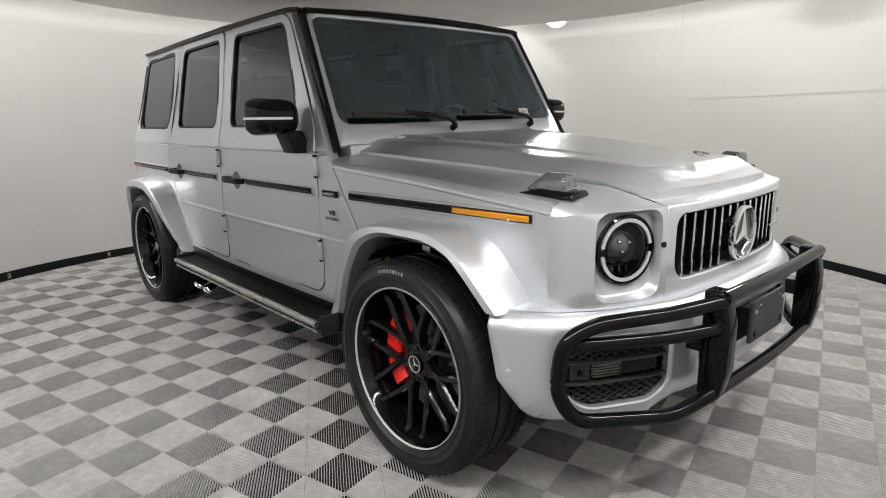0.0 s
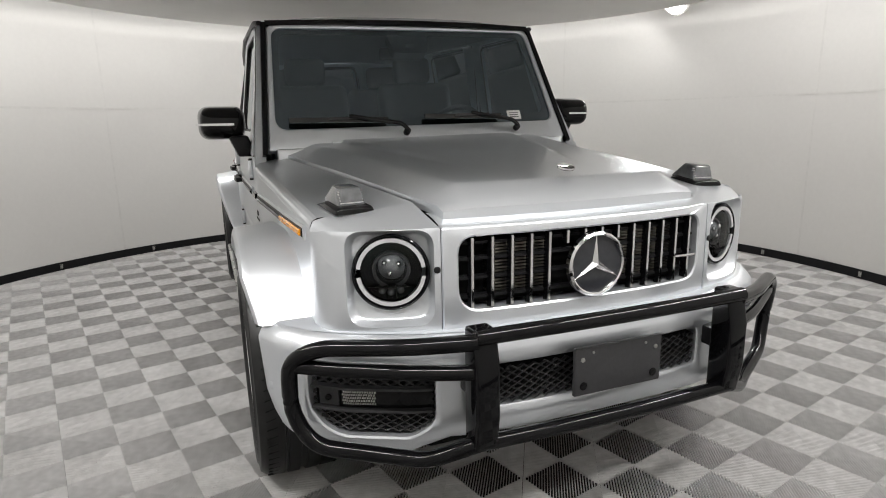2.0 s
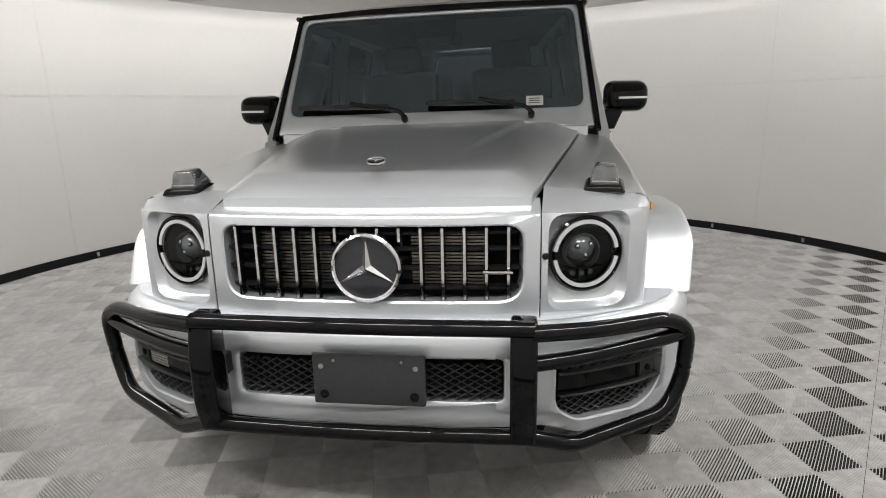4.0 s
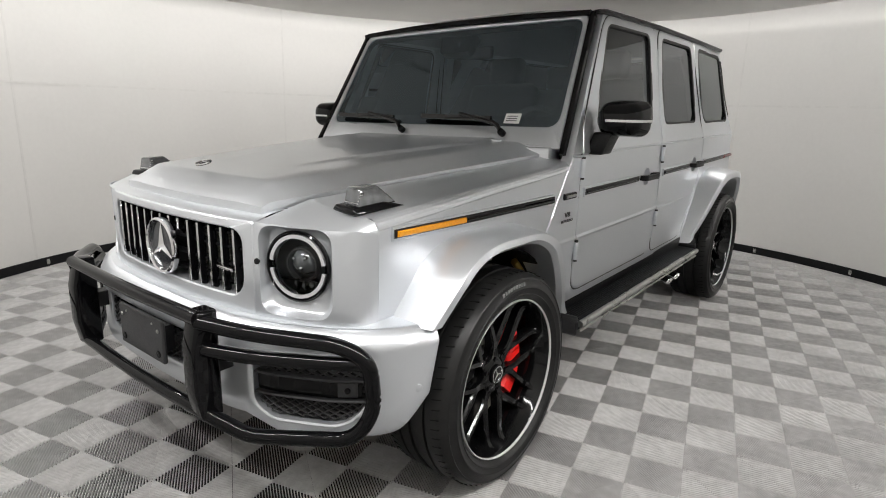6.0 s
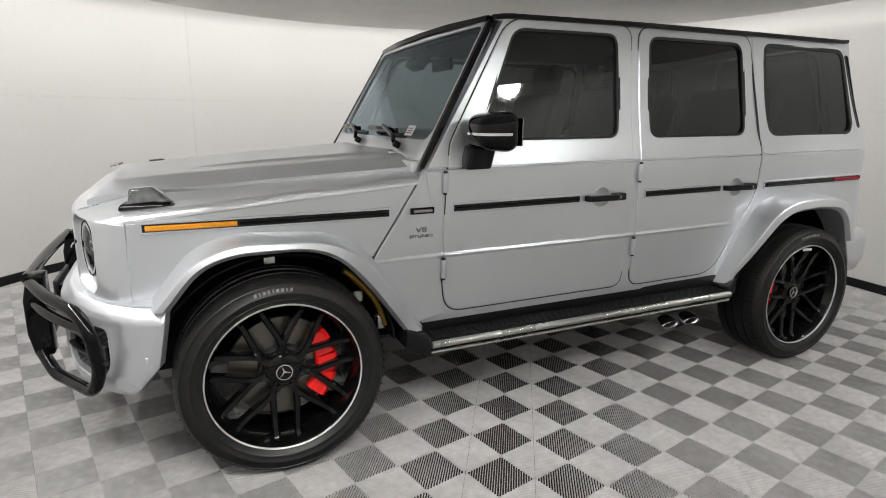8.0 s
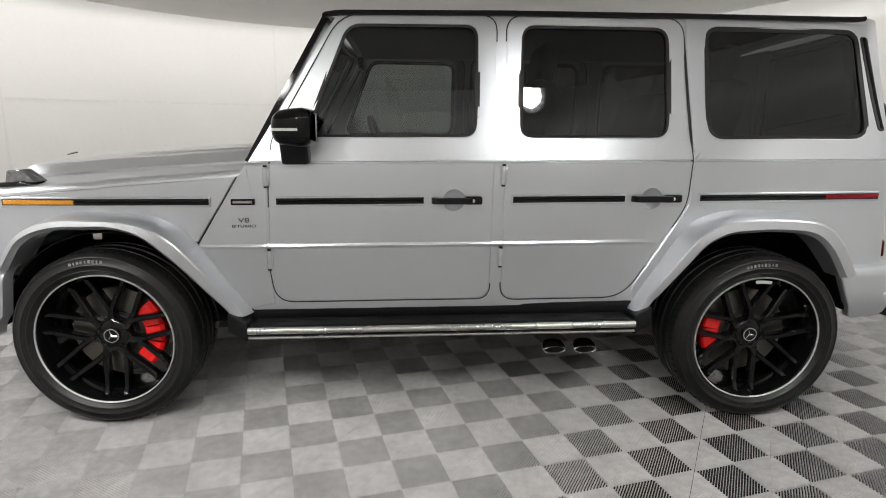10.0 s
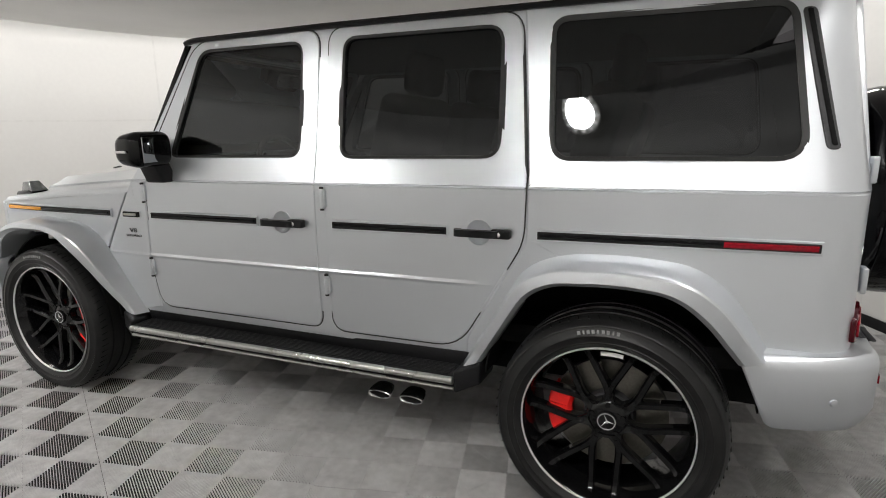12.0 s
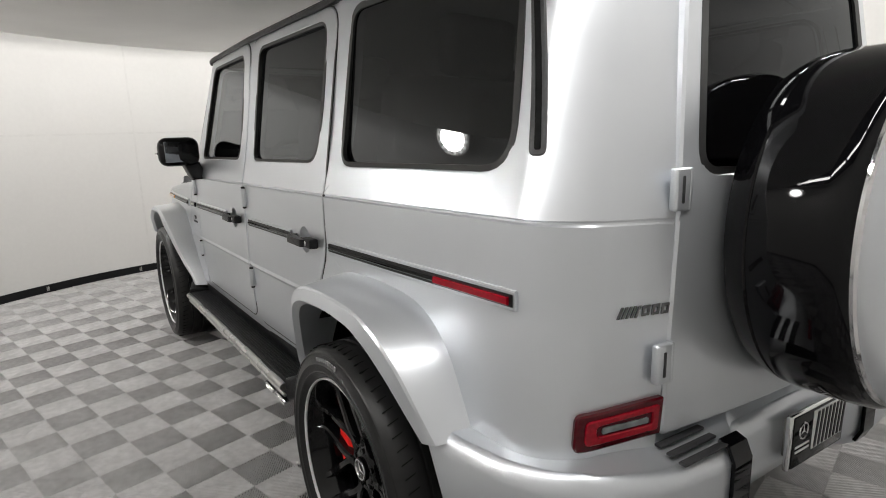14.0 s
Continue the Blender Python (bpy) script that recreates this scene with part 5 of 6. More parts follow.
for sgn in (1, -1):
    flip = (lambda b: b) if sgn > 0 else mirrored
    q = quarters[0] if sgn > 0 else quarters[1]
    # tail lamp wrapped round the corner
    tl = [(3.612, 0.664, 0.018), (3.826, 0.672, 0.008), (3.826, 0.756, 0.008), (3.612, 0.744, 0.018)]
    out_at = lambda d0: (lambda u, z, d: side_at(u, z, d - d0))
    cu2 = [3.60 + 0.02 * k for k in range(12)]
    lamp_ = body("tail_lamp", flip(panel(rounded(tl, 0.01), out_at(0.014), (), 0.03, 0.004, cu2, ())), DARK_RED, car, "dark red tail lamp", 20)
    loop = [(3.632, 0.680, 0.012), (3.812, 0.686, 0.006), (3.812, 0.742, 0.006), (3.632, 0.732, 0.012)]
    hol = [(3.655, 0.697, 0.008), (3.795, 0.701, 0.005), (3.795, 0.728, 0.005), (3.655, 0.720, 0.008)]
    body("red_light_bar", flip(panel(rounded(loop, 0.01), out_at(0.019), [rounded(hol, 0.006)], 0.008, 0.002, cu2, ())), RED_LENS, lamp_, "bright red light loop", 20)
    wl = [(3.668, 0.7015, 0.004), (3.785, 0.705, 0.004), (3.785, 0.718, 0.004), (3.668, 0.7145, 0.004)]
    body("white_light_bar", flip(panel(rounded(wl, 0.004), out_at(0.018), (), 0.006, 0.001, cu2, ())), CLEAR_GREY, lamp_, "clear white bar", 20)
    # black vent slot in the rear pillar
    sl = [(3.362, 1.690, 0.018), (3.402, 1.690, 0.018), (3.500, 1.262, 0.018), (3.458, 1.262, 0.018)]
    so = [(3.330, 1.700, 0.024), (3.386, 1.700, 0.024), (3.486, 1.250, 0.024), (3.424, 1.250, 0.024)]
    cu3 = [3.36 + 0.015 * k for k in range(10)]
    vent = body("pillar_vent", flip(panel(rounded(sl, 0.01), out_at(0.003), (), 0.01, 0.004, cu3, ())), GREY_PLASTIC, q, "dark grey vent strip", 20)
    body("vent_slot", flip(panel(rounded([(3.376, 1.685), (3.390, 1.685), (3.486, 1.275), (3.472, 1.275)], 0.006), out_at(0.0055), (), 0.004, 0.0, cu3, ())), BLACK_MATT, vent, "", 20)
    # tailgate hinges (car's left side carries them)
    if sgn > 0:
        for z in (1.196, 0.832):
            c = side_at(3.808, z, -0.010)
            bm = block(c + Vector((-0.013, -0.024, -0.044)), c + Vector((0.006, 0.028, 0.044)), 0.006, 3)
            hg = body("tailgate_hinge", bm, SILVER, tail, "silver hinge")
            body("hinge_slot", block(c + Vector((-0.0155, 0.002, -0.028)), c + Vector((-0.012, 0.010, 0.028)), 0.002), GREY_PLASTIC, hg)
            bm = bmesh.new()
            disc(bm, c + Vector((-0.004, -0.020, 0)), (0, 0, 1), 0.010, 0.088, 16, 0.003)
            body("hinge_pin", bm, SILVER, hg)
        # rear badge as plain slanted bars and blocks
        for i in range(5):
            u0 = 3.688 + 0.011 * i
            bm = panel([(u0, 0.936), (u0 + 0.006, 0.936), (u0 + 0.016, 0.960), (u0 + 0.010, 0.960)], out_at(0.003), (), 0.003, 0.0, (), ())
            body("badge_bar", flip(bm), DARK_CHROME, q, "small dark chrome badge bar")
        for i in range(3):
            u0 = 3.750 + 0.025 * i
            bm = panel([(u0, 0.937), (u0 + 0.019, 0.938), (u0 + 0.021, 0.960), (u0 + 0.002, 0.959)], out_at(0.003), [[(u0 + 0.006, 0.943), (u0 + 0.014, 0.943), (u0 + 0.015, 0.953), (u0 + 0.007, 0.953)]], 0.003, 0.0, (), ())
            body("badge_block", flip(bm), DARK_CHROME, q, "small dark chrome badge block")
    else:
        fd = [(2.66, 1.03, 0.015), (2.80, 1.03, 0.015), (2.80, 1.185, 0.015), (2.66, 1.185, 0.015)]
        flap = body("fuel_flap", flip(panel(rounded(fd, 0.01), lambda u, z, d: side_at(u, z, d - 0.002), (), 0.01, 0.003, (), (BELT, BELT + 0.009))), SILVER, q, "silver fuel flap", 8)

# rear bumper
RB = [(-3.285, 0.905), (-3.40, 0.898), (-3.52, 0.875), (-3.615, 0.825), (-3.675, 0.745), (-3.708, 0.62), (-3.722, 0.45), (-3.724, 0.32), (-3.670, 0.26), (-3.665, 0.0)]
_rl = [0.0]
for (xa, ya), (xb, yb) in zip(RB, RB[1:]):
    _rl.append(_rl[-1] + math.hypot(xb - xa, yb - ya))
RE = _rl[-1]


def rear_bump_at(u, z, depth=0.0):
    """u from -RE to RE across the back; |u| = RE at the wheel arches."""
    s = RE - abs(u)
    at = lambda q: Vector((float(np.interp(q, _rl, [p[0] for p in RB])), float(np.interp(q, _rl, [p[1] for p in RB])), 0))
    t = (at(s + 0.04) - at(s - 0.04)).normalized()
    n = Vector((-t.y, t.x, 0)) * -1
    if n.dot(at(s) - Vector((-3.2, 0, 0))) < 0:
        n = -n
    back = 0.0
    if z > 0.60:
        back = 0.030 * ((z - 0.60) / 0.045) ** 2
    if z < 0.46:
        back = (0.46 - z) * 0.4
    p = at(s) - n * (depth + back)
    p.z = z - 0.030 * min(1.0, max(0.0, (s - 0.40) / 0.25)) * min(1.0, max(0.0, (z - 0.45) / 0.1))
    if u < 0:
        p.y = -p.y
    return p


ol = [(-RE, 0.60), (-RE + 0.09, 0.395, 0.03), (RE - 0.09, 0.395, 0.03), (RE, 0.60), (RE, 0.643), (-RE, 0.643)]
ru = [-RE + 0.045 * k for k in range(1, int(2 * RE / 0.045))]
rbump = body("rear_bumper", panel(rounded(ol, 0.0), rear_bump_at, (), 0.04, 0.005, ru, (0.46, 0.55, 0.60, 0.615, 0.63)), SILVER, car, "silver rear bumper", 30)
ledge = grid(60, 4, lambda s, t: rear_bump_at((s - 0.5) * 2 * RE, 0.643, 0.0) * (1 - t) + t * Vector((-3.585 if 0.12 < s < 0.88 else -3.585 + 0.30 * min(1, (0.12 - min(s, 1 - s)) / 0.12), ((s - 0.5) * 2) * 0.80, 0.650)))
bmesh.ops.recalc_face_normals(ledge, faces=ledge.faces)
body("bumper_top", ledge, SILVER, rbump, "", 30)
for sgn in (1, -1):
    for k in range(3):
        x0 = -3.712 + 0.030 * k
        body("step_strip", block((x0, sgn * 0.46 - 0.08, 0.6185 + 0.008 * k), (x0 + 0.018, sgn * 0.46 + 0.08, 0.6255 + 0.008 * k), 0.002), GREY_PLASTIC, rbump, "dark grip strip")
    gd = sweep([Vector((-3.69, sgn * 0.35, 0.626)), Vector((-3.714, sgn * 0.35, 0.618)), Vector((-3.729, sgn * 0.35, 0.585)), Vector((-3.729, sgn * 0.35, 0.46)), Vector((-3.712, sgn * 0.35, 0.42))], [(-0.035, -0.005), (0.035, -0.005), (0.035, 0.005), (-0.035, 0.005)], up=Vector((1, 0, 0.2)))
    body("bumper_guard", gd, BLACK_GLOSS, rbump, "gloss black bumper guard")
    rf = sweep([rear_bump_at(sgn * (0.50 + 0.16 * k / 8), 0.535, -0.003) for k in range(9)], [(-0.004, -0.013), (0.004, -0.013), (0.004, 0.013), (-0.004, 0.013)])
    body("reflector", rf, RED_LENS, rbump, "red reflector bar")
    bm = bmesh.new()
    p0, p1 = rear_bump_at(sgn * (RE - 0.265), 0.505, 0.003), rear_bump_at(sgn * (RE - 0.265), 0.505, -0.004)
    disc(bm, (p0 + p1) / 2, p1 - p0, 0.012, 0.008, 20, 0.002)
    body("sensor", bm, SILVER, rbump)

# rear plate: dealer plate with a barred insert
PY, PZ, PX = -0.095, 0.518, -3.690
pl = body("plate_frame", block((PX - 0.012, PY - 0.16, PZ - 0.080), (PX + 0.004, PY + 0.16, PZ + 0.080), 0.006, 3), CHROME, car, "bright framed dealer plate with bars")
body("plate_field", block((PX - 0.0145, PY - 0.148, PZ - 0.073), (PX - 0.011, PY + 0.148, PZ + 0.073), 0.003), BLACK_GLOSS, pl)
body("plate_insert", block((PX - 0.0165, PY - 0.140, PZ - 0.045), (PX - 0.0135, PY + 0.045, PZ + 0.068), 0.002), PAPER, pl, "white insert")
for i in range(8):
    y0 = PY - 0.132 + 0.0225 * i
    bm = block((PX - 0.0185, y0, PZ - 0.04), (PX - 0.016, y0 + 0.011, PZ + 0.062))
    for v in bm.verts:
        if v.co.z > PZ:
            v.co.y -= 0.012
    body("plate_bar", bm, BLACK_SATIN, pl, "dark bar")
bm = lathe([(0.020, 0.0), (0.0205, -0.002), (0.024, -0.002), (0.025, 0.0)], "x", 28)
body("plate_ring", set_on(bm, Matrix.Translation((PX - 0.0145, PY + 0.095, PZ + 0.025))), CHROME, pl)
body("plate_star", set_on(star_shape(0.021, 0.002), Matrix.Translation((PX - 0.0150, PY + 0.095, PZ + 0.025)) @ Matrix.Rotation(math.pi, 4, "Z") @ TO_X), CHROME, pl)
for z in (-0.018, -0.032):
    body("text_bar", block((PX - 0.016, PY + 0.060, PZ + z), (PX - 0.0143, PY + 0.135, PZ + z + 0.006)), PAPER, pl)
body("plate_mount", block((PX, PY - 0.12, PZ - 0.06), (-3.655, PY + 0.12, PZ + 0.05), 0.005), SATIN_METAL, pl)

# ---------------------------------------------------------------- side trim
def strip(x0, x1, z0, z1, mat, name, parent, label, sgn, proud=0.012):
    path = [side_at(-x, (z0 + z1) / 2, -proud * 0.4) for x in np.linspace(x0, x1, 8)]
    h = (z1 - z0) / 2
    bm = sweep(path, [(-proud * 0.6, -h), (proud * 0.6 - 0.003, -h), (proud * 0.6, -h + 0.003), (proud * 0.6, h - 0.003), (proud * 0.6 - 0.003, h), (-proud * 0.6, h)])
    if sgn < 0:
        bm = mirrored(bm)
    return body(name, bm, mat, parent, label, 30)


def strip_frame(x0, x1, parent, sgn):
    """The thin raised silver edge round a side strip."""
    strip(x0 + 0.005, x1 - 0.005, ZA - 0.008, ZB + 0.008, SILVER, "strip_frame", parent, "raised silver edge", sgn, 0.009)


ZA, ZB = 0.9535, 0.9815
for sgn in (1, -1):
    st = strip(0.442, -0.442, ZA, ZB, BLACK_SATIN, "side_strip", car, "black side strip with an amber lamp", sgn)
    strip(0.432, 0.130, ZA + 0.005, ZB - 0.005, AMBER, "marker_lamp", st, "amber marker lamp", sgn, 0.020)
    strip_frame(0.442, -0.442, st, sgn)
    strip(0.12, -0.432, ZA + 0.009, ZB - 0.009, BLACK_GLOSS, "strip_inlay", st, "", sgn, 0.018)
    bd = strip(-0.535, -0.636, ZA, ZB - 0.002, BLACK_GLOSS, "side_badge", car, "black side badge in a chrome edge", sgn)
    strip(-0.545, -0.626, ZA + 0.007, ZB - 0.009, SATIN_METAL, "badge_inlay", bd, "", sgn, 0.018)
    for x0, x1 in ((-0.727, -1.364), (-1.758, -2.262)):
        st = strip(x0, x1, ZA, ZB, BLACK_SATIN, "side_strip", car, "black door strip", sgn)
        strip_frame(x0, x1, st, sgn)
        strip(x0 - 0.01, x1 + 0.01, ZA + 0.009, ZB - 0.009, BLACK_GLOSS, "strip_inlay", st, "", sgn, 0.018)
    st = strip(-2.610, -3.470, ZA, ZB, BLACK_SATIN, "side_strip", car, "black side strip with a red marker lamp", sgn)
    strip_frame(-2.610, -3.470, st, sgn)
    strip(-2.62, -3.20, ZA + 0.009, ZB - 0.009, BLACK_GLOSS, "strip_inlay", st, "", sgn, 0.018)
    strip(-3.205, -3.462, ZA + 0.005, ZB - 0.005, RED_LENS, "marker_lamp", st, "red marker lamp", sgn, 0.020)
    flip = (lambda b: b) if sgn > 0 else mirrored
    # door handles in round dishes
    for x0, xd in ((-1.410, -1.497), (-2.306, -2.388)):
        c = side_at(-xd, 0.967, 0)
        bm = lathe([(0.0, -0.030), (0.022, -0.027), (0.037, -0.016), (0.0455, -0.002), (0.048, 0.0012), (0.051, 0.0)], "y", 32)
        dish = body("handle_dish", flip(set_on(bm, Matrix.Translation(c))), SILVER, car, "round dish behind the handle", 60)
        ys = c.y
        bm = sweep(smooth_path([(x0, ys + 0.002, 0.967), (x0 - 0.004, ys + 0.030, 0.967), (x0 - 0.15, ys + 0.036, 0.967), (x0 - 0.16, ys + 0.030, 0.967)], 0.012, 4), [(-0.012, -0.013), (0.012, -0.013), (0.012, 0.013), (-0.012, 0.013)])
        hd = body("door_handle", flip(bm), BLACK_SATIN, dish, "black pull handle")
        bm = block((x0 - 0.210, ys + 0.001, 0.950), (x0 - 0.135, ys + 0.034, 0.984), 0.007, 3)
        body("lock_body", flip(bm), BLACK_SATIN, hd)
        bm = bmesh.new()
        disc(bm, (x0 - 0.168, ys + 0.034, 0.967), (0, 1, 0), 0.009, 0.008, 20, 0.002)
        body("push_button", flip(bm), CHROME, hd, "chrome push button")
    # outside hinges
    for u in (0.686, 1.712):
        for z in (1.075, 0.708):
            c = side_at(u, z, -0.008)
            bm = bmesh.new()
            disc(bm, c, (0, 0, 1), 0.0120, 0.080, 16, 0.002)
            hg = body("door_hinge", flip(bm), SILVER, car, "silver outside hinge")
            for e_ in (-0.044, 0.044):
                bm = bmesh.new()
                disc(bm, c + Vector((0, 0, e_)), (0, 0, 1), 0.0085, 0.010, 14, 0.002)
                body("hinge_cap", flip(bm), SEAL, hg, "dark hinge cap")
            body("hinge_leaf", flip(block(c + Vector((-0.017, -0.012, -0.034)), c + Vector((0.010, 0.004, 0.034)), 0.003)), SILVER, hg)
    # running board
    bm = block((-2.330, 0.770, 0.376), (-0.575, 0.925, 0.424), 0.010, 3)
    rb = body("running_board", flip(bm), BLACK_SATIN, car, "black ribbed running board with bright rails")
    for k in range(8):
        y0 = 0.822 + 0.0125 * k
        body("board_rib", flip(block((-2.30, y0, 0.4225), (-0.62, y0 + 0.006, 0.4300), 0.0025, 2)), BLACK_SATIN, rb)
    body("upper_rail", flip(sweep([Vector((-0.60, 0.932, 0.409)), Vector((-2.325, 0.932, 0.409))], round_section(0.0150, 14))), SATIN_METAL, rb, "bright rail")
    body("lower_rail", flip(sweep([Vector((-0.60, 0.930, 0.376)), Vector((-2.325, 0.930, 0.376))], round_section(0.0065, 10))), SATIN_METAL, rb, "bright lower rail")
    body("sill_panel", flip(block((-2.36, 0.77, 0.415), (-0.575, 0.816, 0.482), 0.006)), BLACK_SATIN, car, "black sill panel")
    for xa, xb in ((-0.60, -0.50), (-2.42, -2.32)):
        bm = block((min(xa, xb), 0.76, 0.355), (max(xa, xb), 0.925, 0.445), 0.012, 3)
        for v in bm.verts:
            if (v.co.x > -0.55) or (v.co.x < -2.37):
                v.co.z += 0.03
                v.co.y -= 0.03
        body("board_end", flip(bm), BLACK_SATIN, rb, "black end cap")
    # twin side exhaust tips
    for x in (-1.975, -2.121):
        bm = lathe([(0.030, -0.06), (0.0395, -0.035), (0.0425, -0.004), (0.0415, 0.003), (0.0385, 0.006), (0.0355, 0.003), (0.0345, -0.010), (0.034, -0.055)], "y", 32)
        bmesh.ops.scale(bm, verts=bm.verts, vec=(1.3, 1, 0.52))
        tip = body("exhaust_tip", flip(set_on(bm, Matrix.Translation((x, 0.885, 0.274)) @ Matrix.Rotation(math.radians(-18), 4, "X"))), CHROME, car, "oval bright exhaust tip", 50)
        bm = lathe([(0.0, -0.010), (0.0345, -0.009), (0.034, -0.020)], "y", 32)
        bmesh.ops.scale(bm, verts=bm.verts, vec=(1.3, 1, 0.52))
        body("pipe", flip(set_on(bm, Matrix.Translation((x, 0.885, 0.274)) @ Matrix.Rotation(math.radians(-18), 4, "X"))), BLACK_MATT, tip, "dark pipe mouth")
    body("silencer", flip(block((-2.25, 0.40, 0.29), (-1.85, 0.70, 0.38), 0.03, 3)), BLACK_MATT, car)
    # mirrors
    bm = bmesh.new()
    bmesh.ops.create_cube(bm, size=1, matrix=Matrix.Translation((-0.836, 0.943, 1.284)) @ Matrix.Diagonal((0.165, 0.222, 0.166, 1)))
    for v in bm.verts:
        if v.co.x > -0.83:
            v.co.y = 0.943 + (v.co.y - 0.943) * 0.82
            v.co.z = 1.278 + (v.co.z - 1.278) * 0.78
    bmesh.ops.bevel(bm, geom=bm.edges[:], offset=0.055, segments=6, affect="EDGES", profile=0.55)
    mir = body("door_mirror", flip(bm), BLACK_GLOSS, car, "gloss black door mirror", 60)
    line = smooth_path([(-0.80, 0.866, 1.277), (-0.754, 0.89, 1.277), (-0.754, 1.0, 1.277), (-0.785, 1.042, 1.277), (-0.87, 1.055, 1.277)], 0.03, 6)
    body("mirror_indicator", flip(sweep(line, [(-0.004, -0.005), (0.004, -0.005), (0.004, 0.005), (-0.004, 0.005)])), CHROME, mir, "thin bright line")
    mg = block((-0.003, -0.080, -0.055), (0.003, 0.080, 0.055), 0.002)
    body("mirror_glass", flip(set_on(mg, Matrix.Translation((-0.914, 0.945, 1.283)) @ Matrix.Rotation(math.radians(16), 4, "Z"))), MIRROR, mir, "dark tinted mirror glass")
    bm = block((-0.880, 0.805, 1.128), (-0.765, 0.890, 1.226), 0.014, 3)
    for v in bm.verts:
        if v.co.z > 1.19:
            v.co.y += 0.03
    body("mirror_foot", flip(bm), BLACK_SATIN, mir, "black mirror foot")

# engine lettering on the cowl side panel
for sgn in (1, -1):
    fo = bpy.data.curves.new("engine_lettering", "FONT")
    fo.body, fo.size, fo.extrude, fo.align_x = "V8", 0.030, 0.0015, "CENTER"
    ob = new("engine_lettering", fo)
    dep = bpy.context.evaluated_depsgraph_get()
    me = bpy.data.meshes.new_from_object(ob.evaluated_get(dep))
    bpy.data.objects.remove(ob)
    bm = bmesh.new()
    bm.from_mesh(me)
    bmesh.ops.scale(bm, verts=bm.verts, vec=(1.5, 1, 1))
    p = side_at(0.583, 0.876, -0.002)
    rot = Matrix(((-1, 0, 0, 0), (0, 0, 1, 0), (0, 1, 0, 0), (0, 0, 0, 1))) if sgn > 0 else Matrix(((1, 0, 0, 0), (0, 0, -1, 0), (0, 1, 0, 0), (0, 0, 0, 1)))
    set_on(bm, Matrix.Translation((p.x, sgn * p.y, p.z)) @ rot)
    tx = body("engine_lettering", bm, DARK_CHROME, car, "dark chrome engine lettering")
    fo = bpy.data.curves.new("engine_word", "FONT")
    fo.body, fo.size, fo.extrude, fo.align_x = "BITURBO", 0.017, 0.001, "CENTER"
    ob = new("engine_word", fo)
    dep = bpy.context.evaluated_depsgraph_get()
    me = bpy.data.meshes.new_from_object(ob.evaluated_get(dep))
    bpy.data.objects.remove(ob)
    bm = bmesh.new()
    bm.from_mesh(me)
    bmesh.ops.scale(bm, verts=bm.verts, vec=(1.5, 1, 1))
    set_on(bm, Matrix.Translation((p.x, sgn * p.y, p.z - 0.022)) @ rot)
    body("engine_word", bm, DARK_CHROME, tx)

# ---------------------------------------------------------------- wipers, sensors, sticker
def screen_pt(y, z, proud):
    return screen_at(y, z, -proud)


for py, ty in ((-0.125, -0.665), (0.475, -0.02)):
    bm = bmesh.new()
    disc(bm, screen_pt(py, 1.212, 0.012), (1, 0, 0.56), 0.016, 0.034, 20, 0.004)
    wp = body("wiper", bm, BLACK_SATIN, car, "black wiper")
    ym = py + (ty - py) * 0.50
    body("wiper_arm", tube([screen_pt(py, 1.215, 0.032), screen_pt(py - 0.03, 1.240, 0.038), screen_pt(ym, 1.284, 0.030)], 0.010, 0.03), WHEEL_BLACK, wp)
    body("wiper_blade", sweep([screen_pt(y, 1.270 + 0.010 * k / 10, 0.014) for k, y in enumerate(np.linspace(py + (ty - py) * 0.16, ty, 11))], [(-0.009, -0.010), (0.009, -0.010), (0.006, 0.012), (-0.006, 0.012)]), WHEEL_BLACK, wp)
    body("blade_clip", sweep([screen_pt(y, 1.277, 0.024) for y in np.linspace(ym - 0.09, ym + 0.09, 5)], [(-0.009, -0.006), (0.009, -0.006), (0.006, 0.007), (-0.006, 0.007)]), GREY_PLASTIC, wp, "grey clip on the blade")
for y in (-0.46, 0.455):
    body("washer_jet", block(screen_at(y, 1.178, 0) + Vector((-0.004, -0.030, -0.008)), screen_at(y, 1.178, 0) + Vector((0.022, 0.030, 0.010)), 0.004), SILVER, car, "small washer jet")
st = panel([(0.452, 1.262), (0.532, 1.262), (0.532, 1.306), (0.452, 1.306)], lambda u, z, d: screen_at(u, z, 0.008 + d), (), 0.001, 0.0, (), ())
stk = body("screen_sticker", st, PAPER, car, "white paper sticker on the glass")
for i in range(3):
    bar = panel([(0.464, 1.272 + 0.010 * i), (0.517, 1.272 + 0.010 * i), (0.517, 1.275 + 0.010 * i), (0.464, 1.275 + 0.010 * i)], lambda u, z, d: screen_at(u, z, 0.0065 + d), (), 0.0005, 0.0, (), ())
    body("sticker_bar", bar, GREY_PLASTIC, stk)
bm = panel(rounded([(-0.095, 1.618, 0.02), (0.085, 1.618, 0.02), (0.105, 1.708, 0.005), (-0.115, 1.708, 0.005)], 0.01), lambda u, z, d: screen_at(u, z, 0.024 + d), (), 0.05, 0.0, (), ())
cb = body("camera_box", bm, BLACK_SATIN, car, "black camera box behind the windscreen")
body("camera_window", block(screen_at(-0.005, 1.652, 0.022) + Vector((-0.01, -0.025, -0.012)), screen_at(-0.005, 1.652, 0.022) + Vector((0.002, 0.025, 0.012)), 0.004), CLEAR_GREY, cb)
body("cowl_panel", block((-0.68, -0.735, 1.06), (-0.575, 0.735, 1.162), 0.01), SILVER, car)

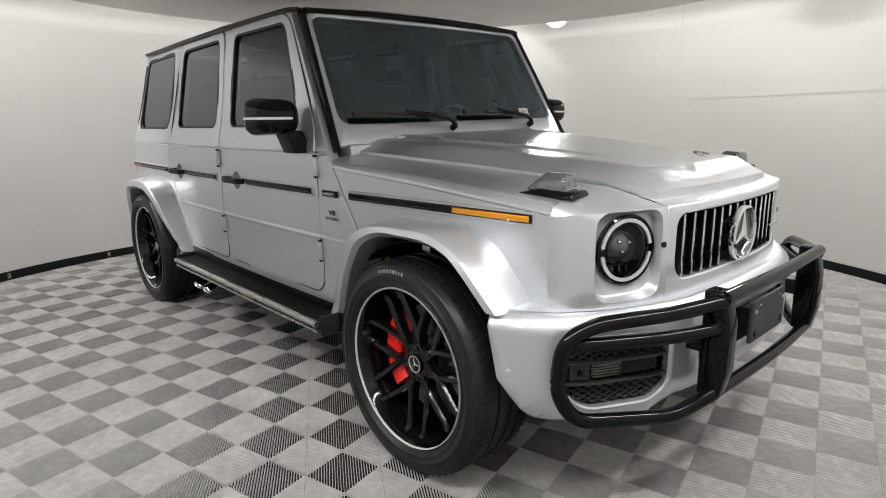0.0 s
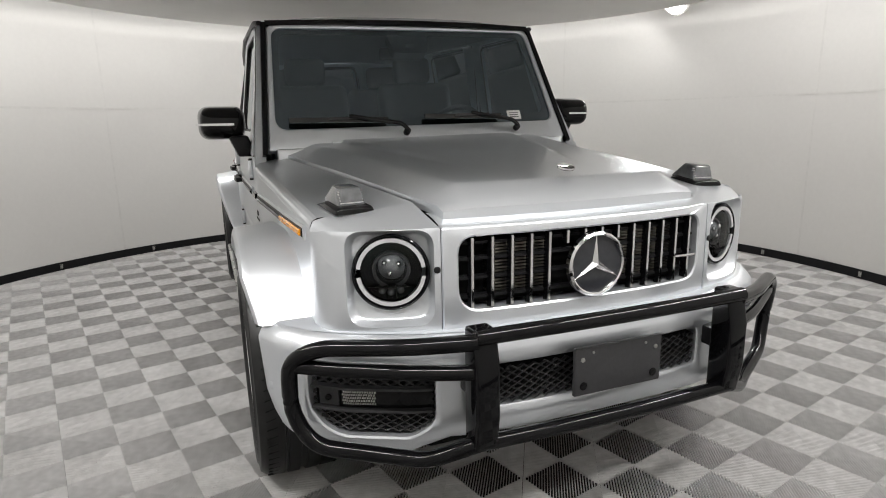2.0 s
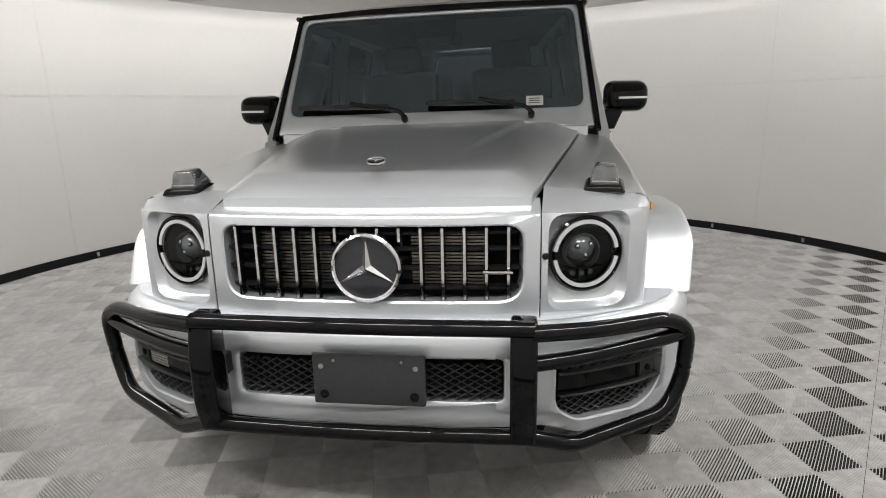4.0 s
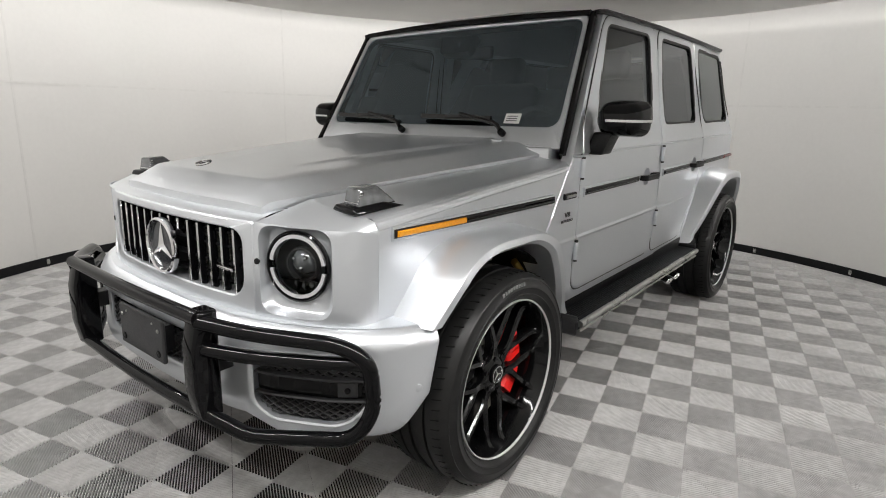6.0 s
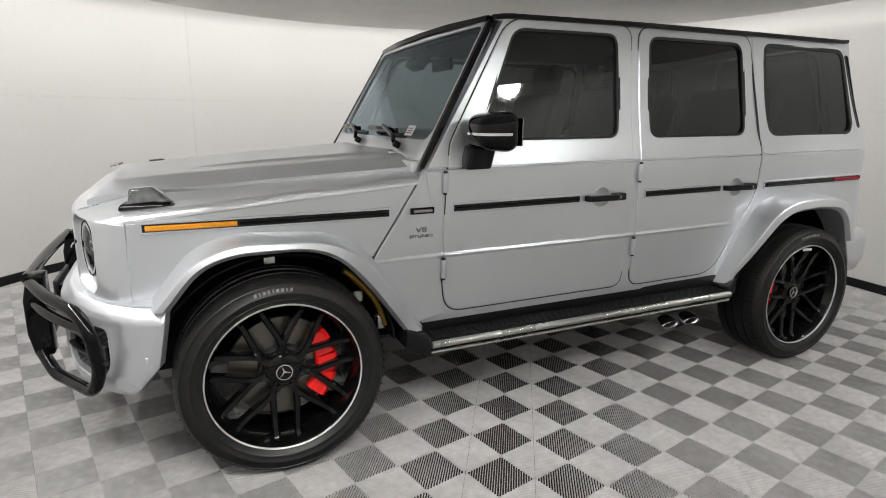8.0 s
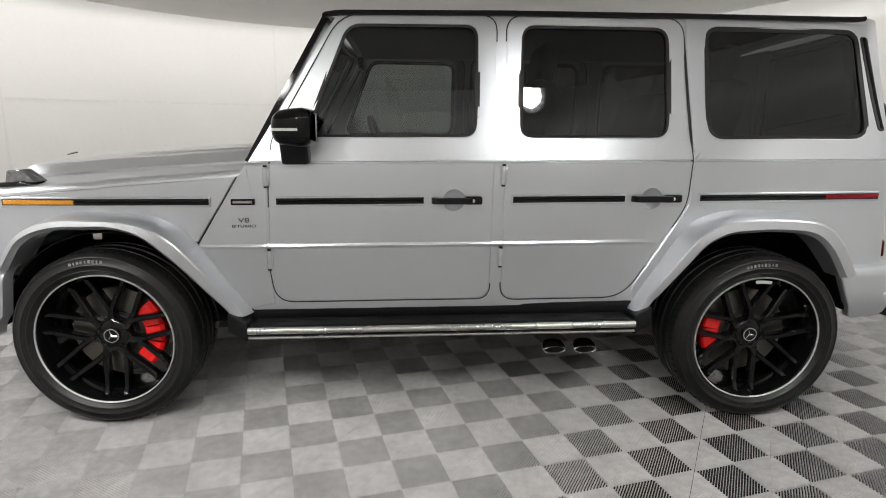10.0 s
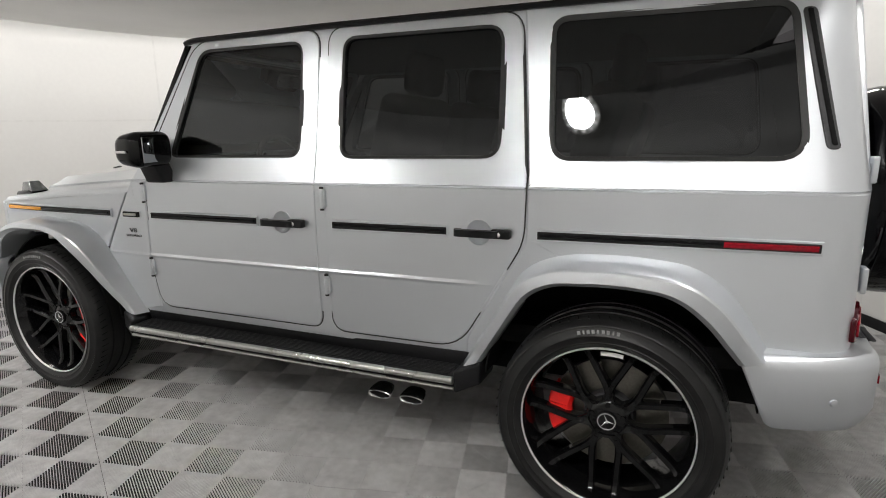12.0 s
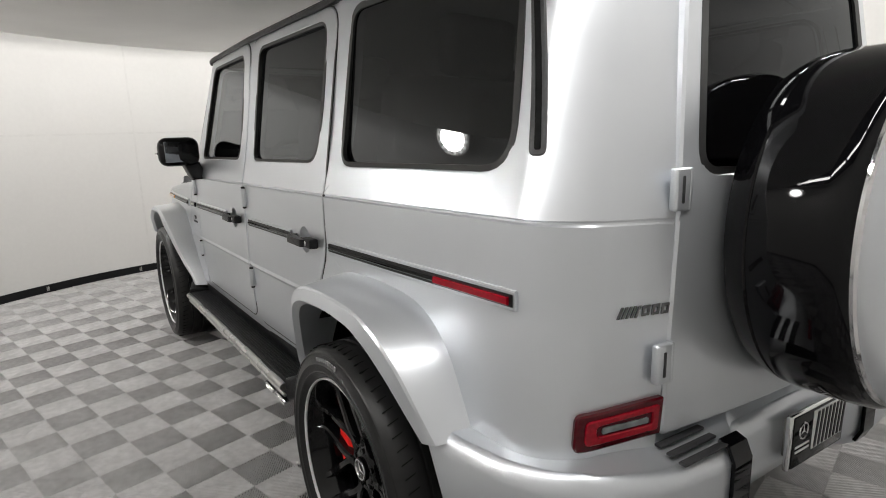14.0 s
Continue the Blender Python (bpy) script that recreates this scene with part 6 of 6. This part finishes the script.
# ---------------------------------------------------------------- inside the car
cabin = body("cabin_floor", block((-3.5, -0.74, 0.52), (-0.62, 0.74, 0.60), 0.01), BLACK_MATT, car, "black cabin floor")
body("dashboard", block((-1.02, -0.72, 0.80), (-0.70, 0.72, 1.215), 0.05, 4), LEATHER, car, "black dashboard")
sw = tube([(-1.16 + 0.06 * math.sin(a), 0.37 + 0.185 * math.cos(a), 1.155 + 0.175 * math.sin(a)) for a in np.linspace(0, 2 * math.pi, 25)[:-1]], 0.015, 0.02, True, 10, 2)
sw = body("steering_wheel", sw, LEATHER, car, "black steering wheel")
bm = bmesh.new()
disc(bm, (-1.13, 0.37, 1.15), (-1, 0, 0.3), 0.06, 0.05, 24, 0.01)
box(bm, (-1.17, 0.20, 1.14), (-1.14, 0.54, 1.17), 0.006)
body("wheel_boss", bm, LEATHER, sw)


def seat(x, y, w):
    s = bmesh.new()
    box(s, (x - 0.26, y - w, 0.78), (x + 0.27, y + w, 0.95), 0.05, 4)
    so = body("seat_cushion", s, LEATHER, car, "black leather seat")
    bk = block((-0.07, -w, 0.0), (0.07, w, 0.62), 0.05, 4)
    set_on(bk, Matrix.Translation((x - 0.27, y, 0.90)) @ Matrix.Rotation(math.radians(-16), 4, "Y"))
    body("seat_back", bk, LEATHER, so)
    hr = block((-0.05, -0.13, 0.0), (0.05, 0.13, 0.18), 0.04, 4)
    body("headrest", set_on(hr, Matrix.Translation((x - 0.45, y, 1.50)) @ Matrix.Rotation(math.radians(-8), 4, "Y")), LEATHER, so)


for y in (-0.37, 0.37):
    seat(-1.50, y, 0.26)
for y in (-0.40, 0.40):
    seat(-2.38, y, 0.30)
body("centre_mirror", block((-1.05, -0.12, 1.585), (-1.02, 0.12, 1.65), 0.012, 3), BLACK_SATIN, car, "black inside mirror")

# ---------------------------------------------------------------- floor tiles, ribbed in four directions, over a dark underlay
TILE_D = 0.2715
TILE_A = math.radians(58.9)
TILE_O = (-0.0946, 0.0834)


def tile_mesh():
    """One square tile: four triangles of ribs about its diagonals, ribs square to the nearest edge."""
    me = bpy.data.meshes.new("tile")
    verts, faces = [], []
    h, g = TILE_D / 2, 0.0010
    pitch, wide, tall = 0.0097, 0.0021, 0.015

    def rib(p, q, across):
        # p, q: ends of the rib's middle line; across: unit vector
        n = len(verts)
        ax, ay = across[0] * wide / 2, across[1] * wide / 2
        for z in (-tall, -0.0020):
            for (x, y), s in ((p, -1), (p, 1), (q, 1), (q, -1)):
                verts.append((x + ax * s, y + ay * s, z))
        for (x, y), s in ((p, -1), (p, 1), (q, 1), (q, -1)):
            verts.append((x + ax * s * 0.70, y + ay * s * 0.70, 0.0))
        for a, b in ((0, 1), (1, 2), (2, 3), (3, 0)):
            faces.append((n + a, n + b, n + 4 + b, n + 4 + a))
            faces.append((n + 4 + a, n + 4 + b, n + 8 + b, n + 8 + a))
        faces.append((n + 8, n + 9, n + 10, n + 11))

    m = int(h * 2 / pitch)
    for i in range(m):
        c = -h + pitch * (i + 0.5) + (2 * h - m * pitch) / 2
        top = h - g
        reach = abs(c) + 0.0015
        if reach < top - 0.004:
            for sg in (-1, 1):
                rib((c, sg * reach), (c, sg * top), (1, 0))
                rib((sg * reach, c), (sg * top, c), (0, 1))
    me.from_pydata(verts, [], faces)
    me.materials.append(TILE)
    me.update()
    return me


tile_me = tile_mesh()
e1 = Vector((math.cos(TILE_A), math.sin(TILE_A)))
e2 = Vector((-math.sin(TILE_A), math.cos(TILE_A)))
spots = []
for i in range(-20, 21):
    for j in range(-20, 21):
        p = e1 * (TILE_O[0] + TILE_D * (i + 0.5)) + e2 * (TILE_O[1] + TILE_D * (j + 0.5))
        if (p - CENTRE.xy).length < WALL_R + 0.16:
            spots.append(p)
under = lambda p: -3.2 < p.x < 0.3 and abs(p.y) < 0.45
spots.sort(key=lambda p: (under(p), abs((p - CENTRE.xy).length - 2.45)))
near_n = 300
rest_v, rest_f = [], []
tv = [v.co.copy() for v in tile_me.vertices]
tf = [tuple(pg.vertices) for pg in tile_me.polygons]
for n, p in enumerate(spots):
    m = Matrix.Translation((p.x, p.y, 0.0)) @ Matrix.Rotation(TILE_A, 4, "Z")
    if n < near_n:
        ob = new("tile", tile_me)
        ob.parent = floor
        ob.matrix_basis = m
    else:
        k = len(rest_v)
        rest_v += [m @ v for v in tv]
        rest_f += [tuple(k + q for q in fc) for fc in tf]
me = bpy.data.meshes.new("tile_rest")
me.from_pydata([tuple(v) for v in rest_v], [], rest_f)
me.materials.append(TILE)
me.update()
ob = tagged(new("tile_rest", me), kind="stuff")
ob.parent = floor
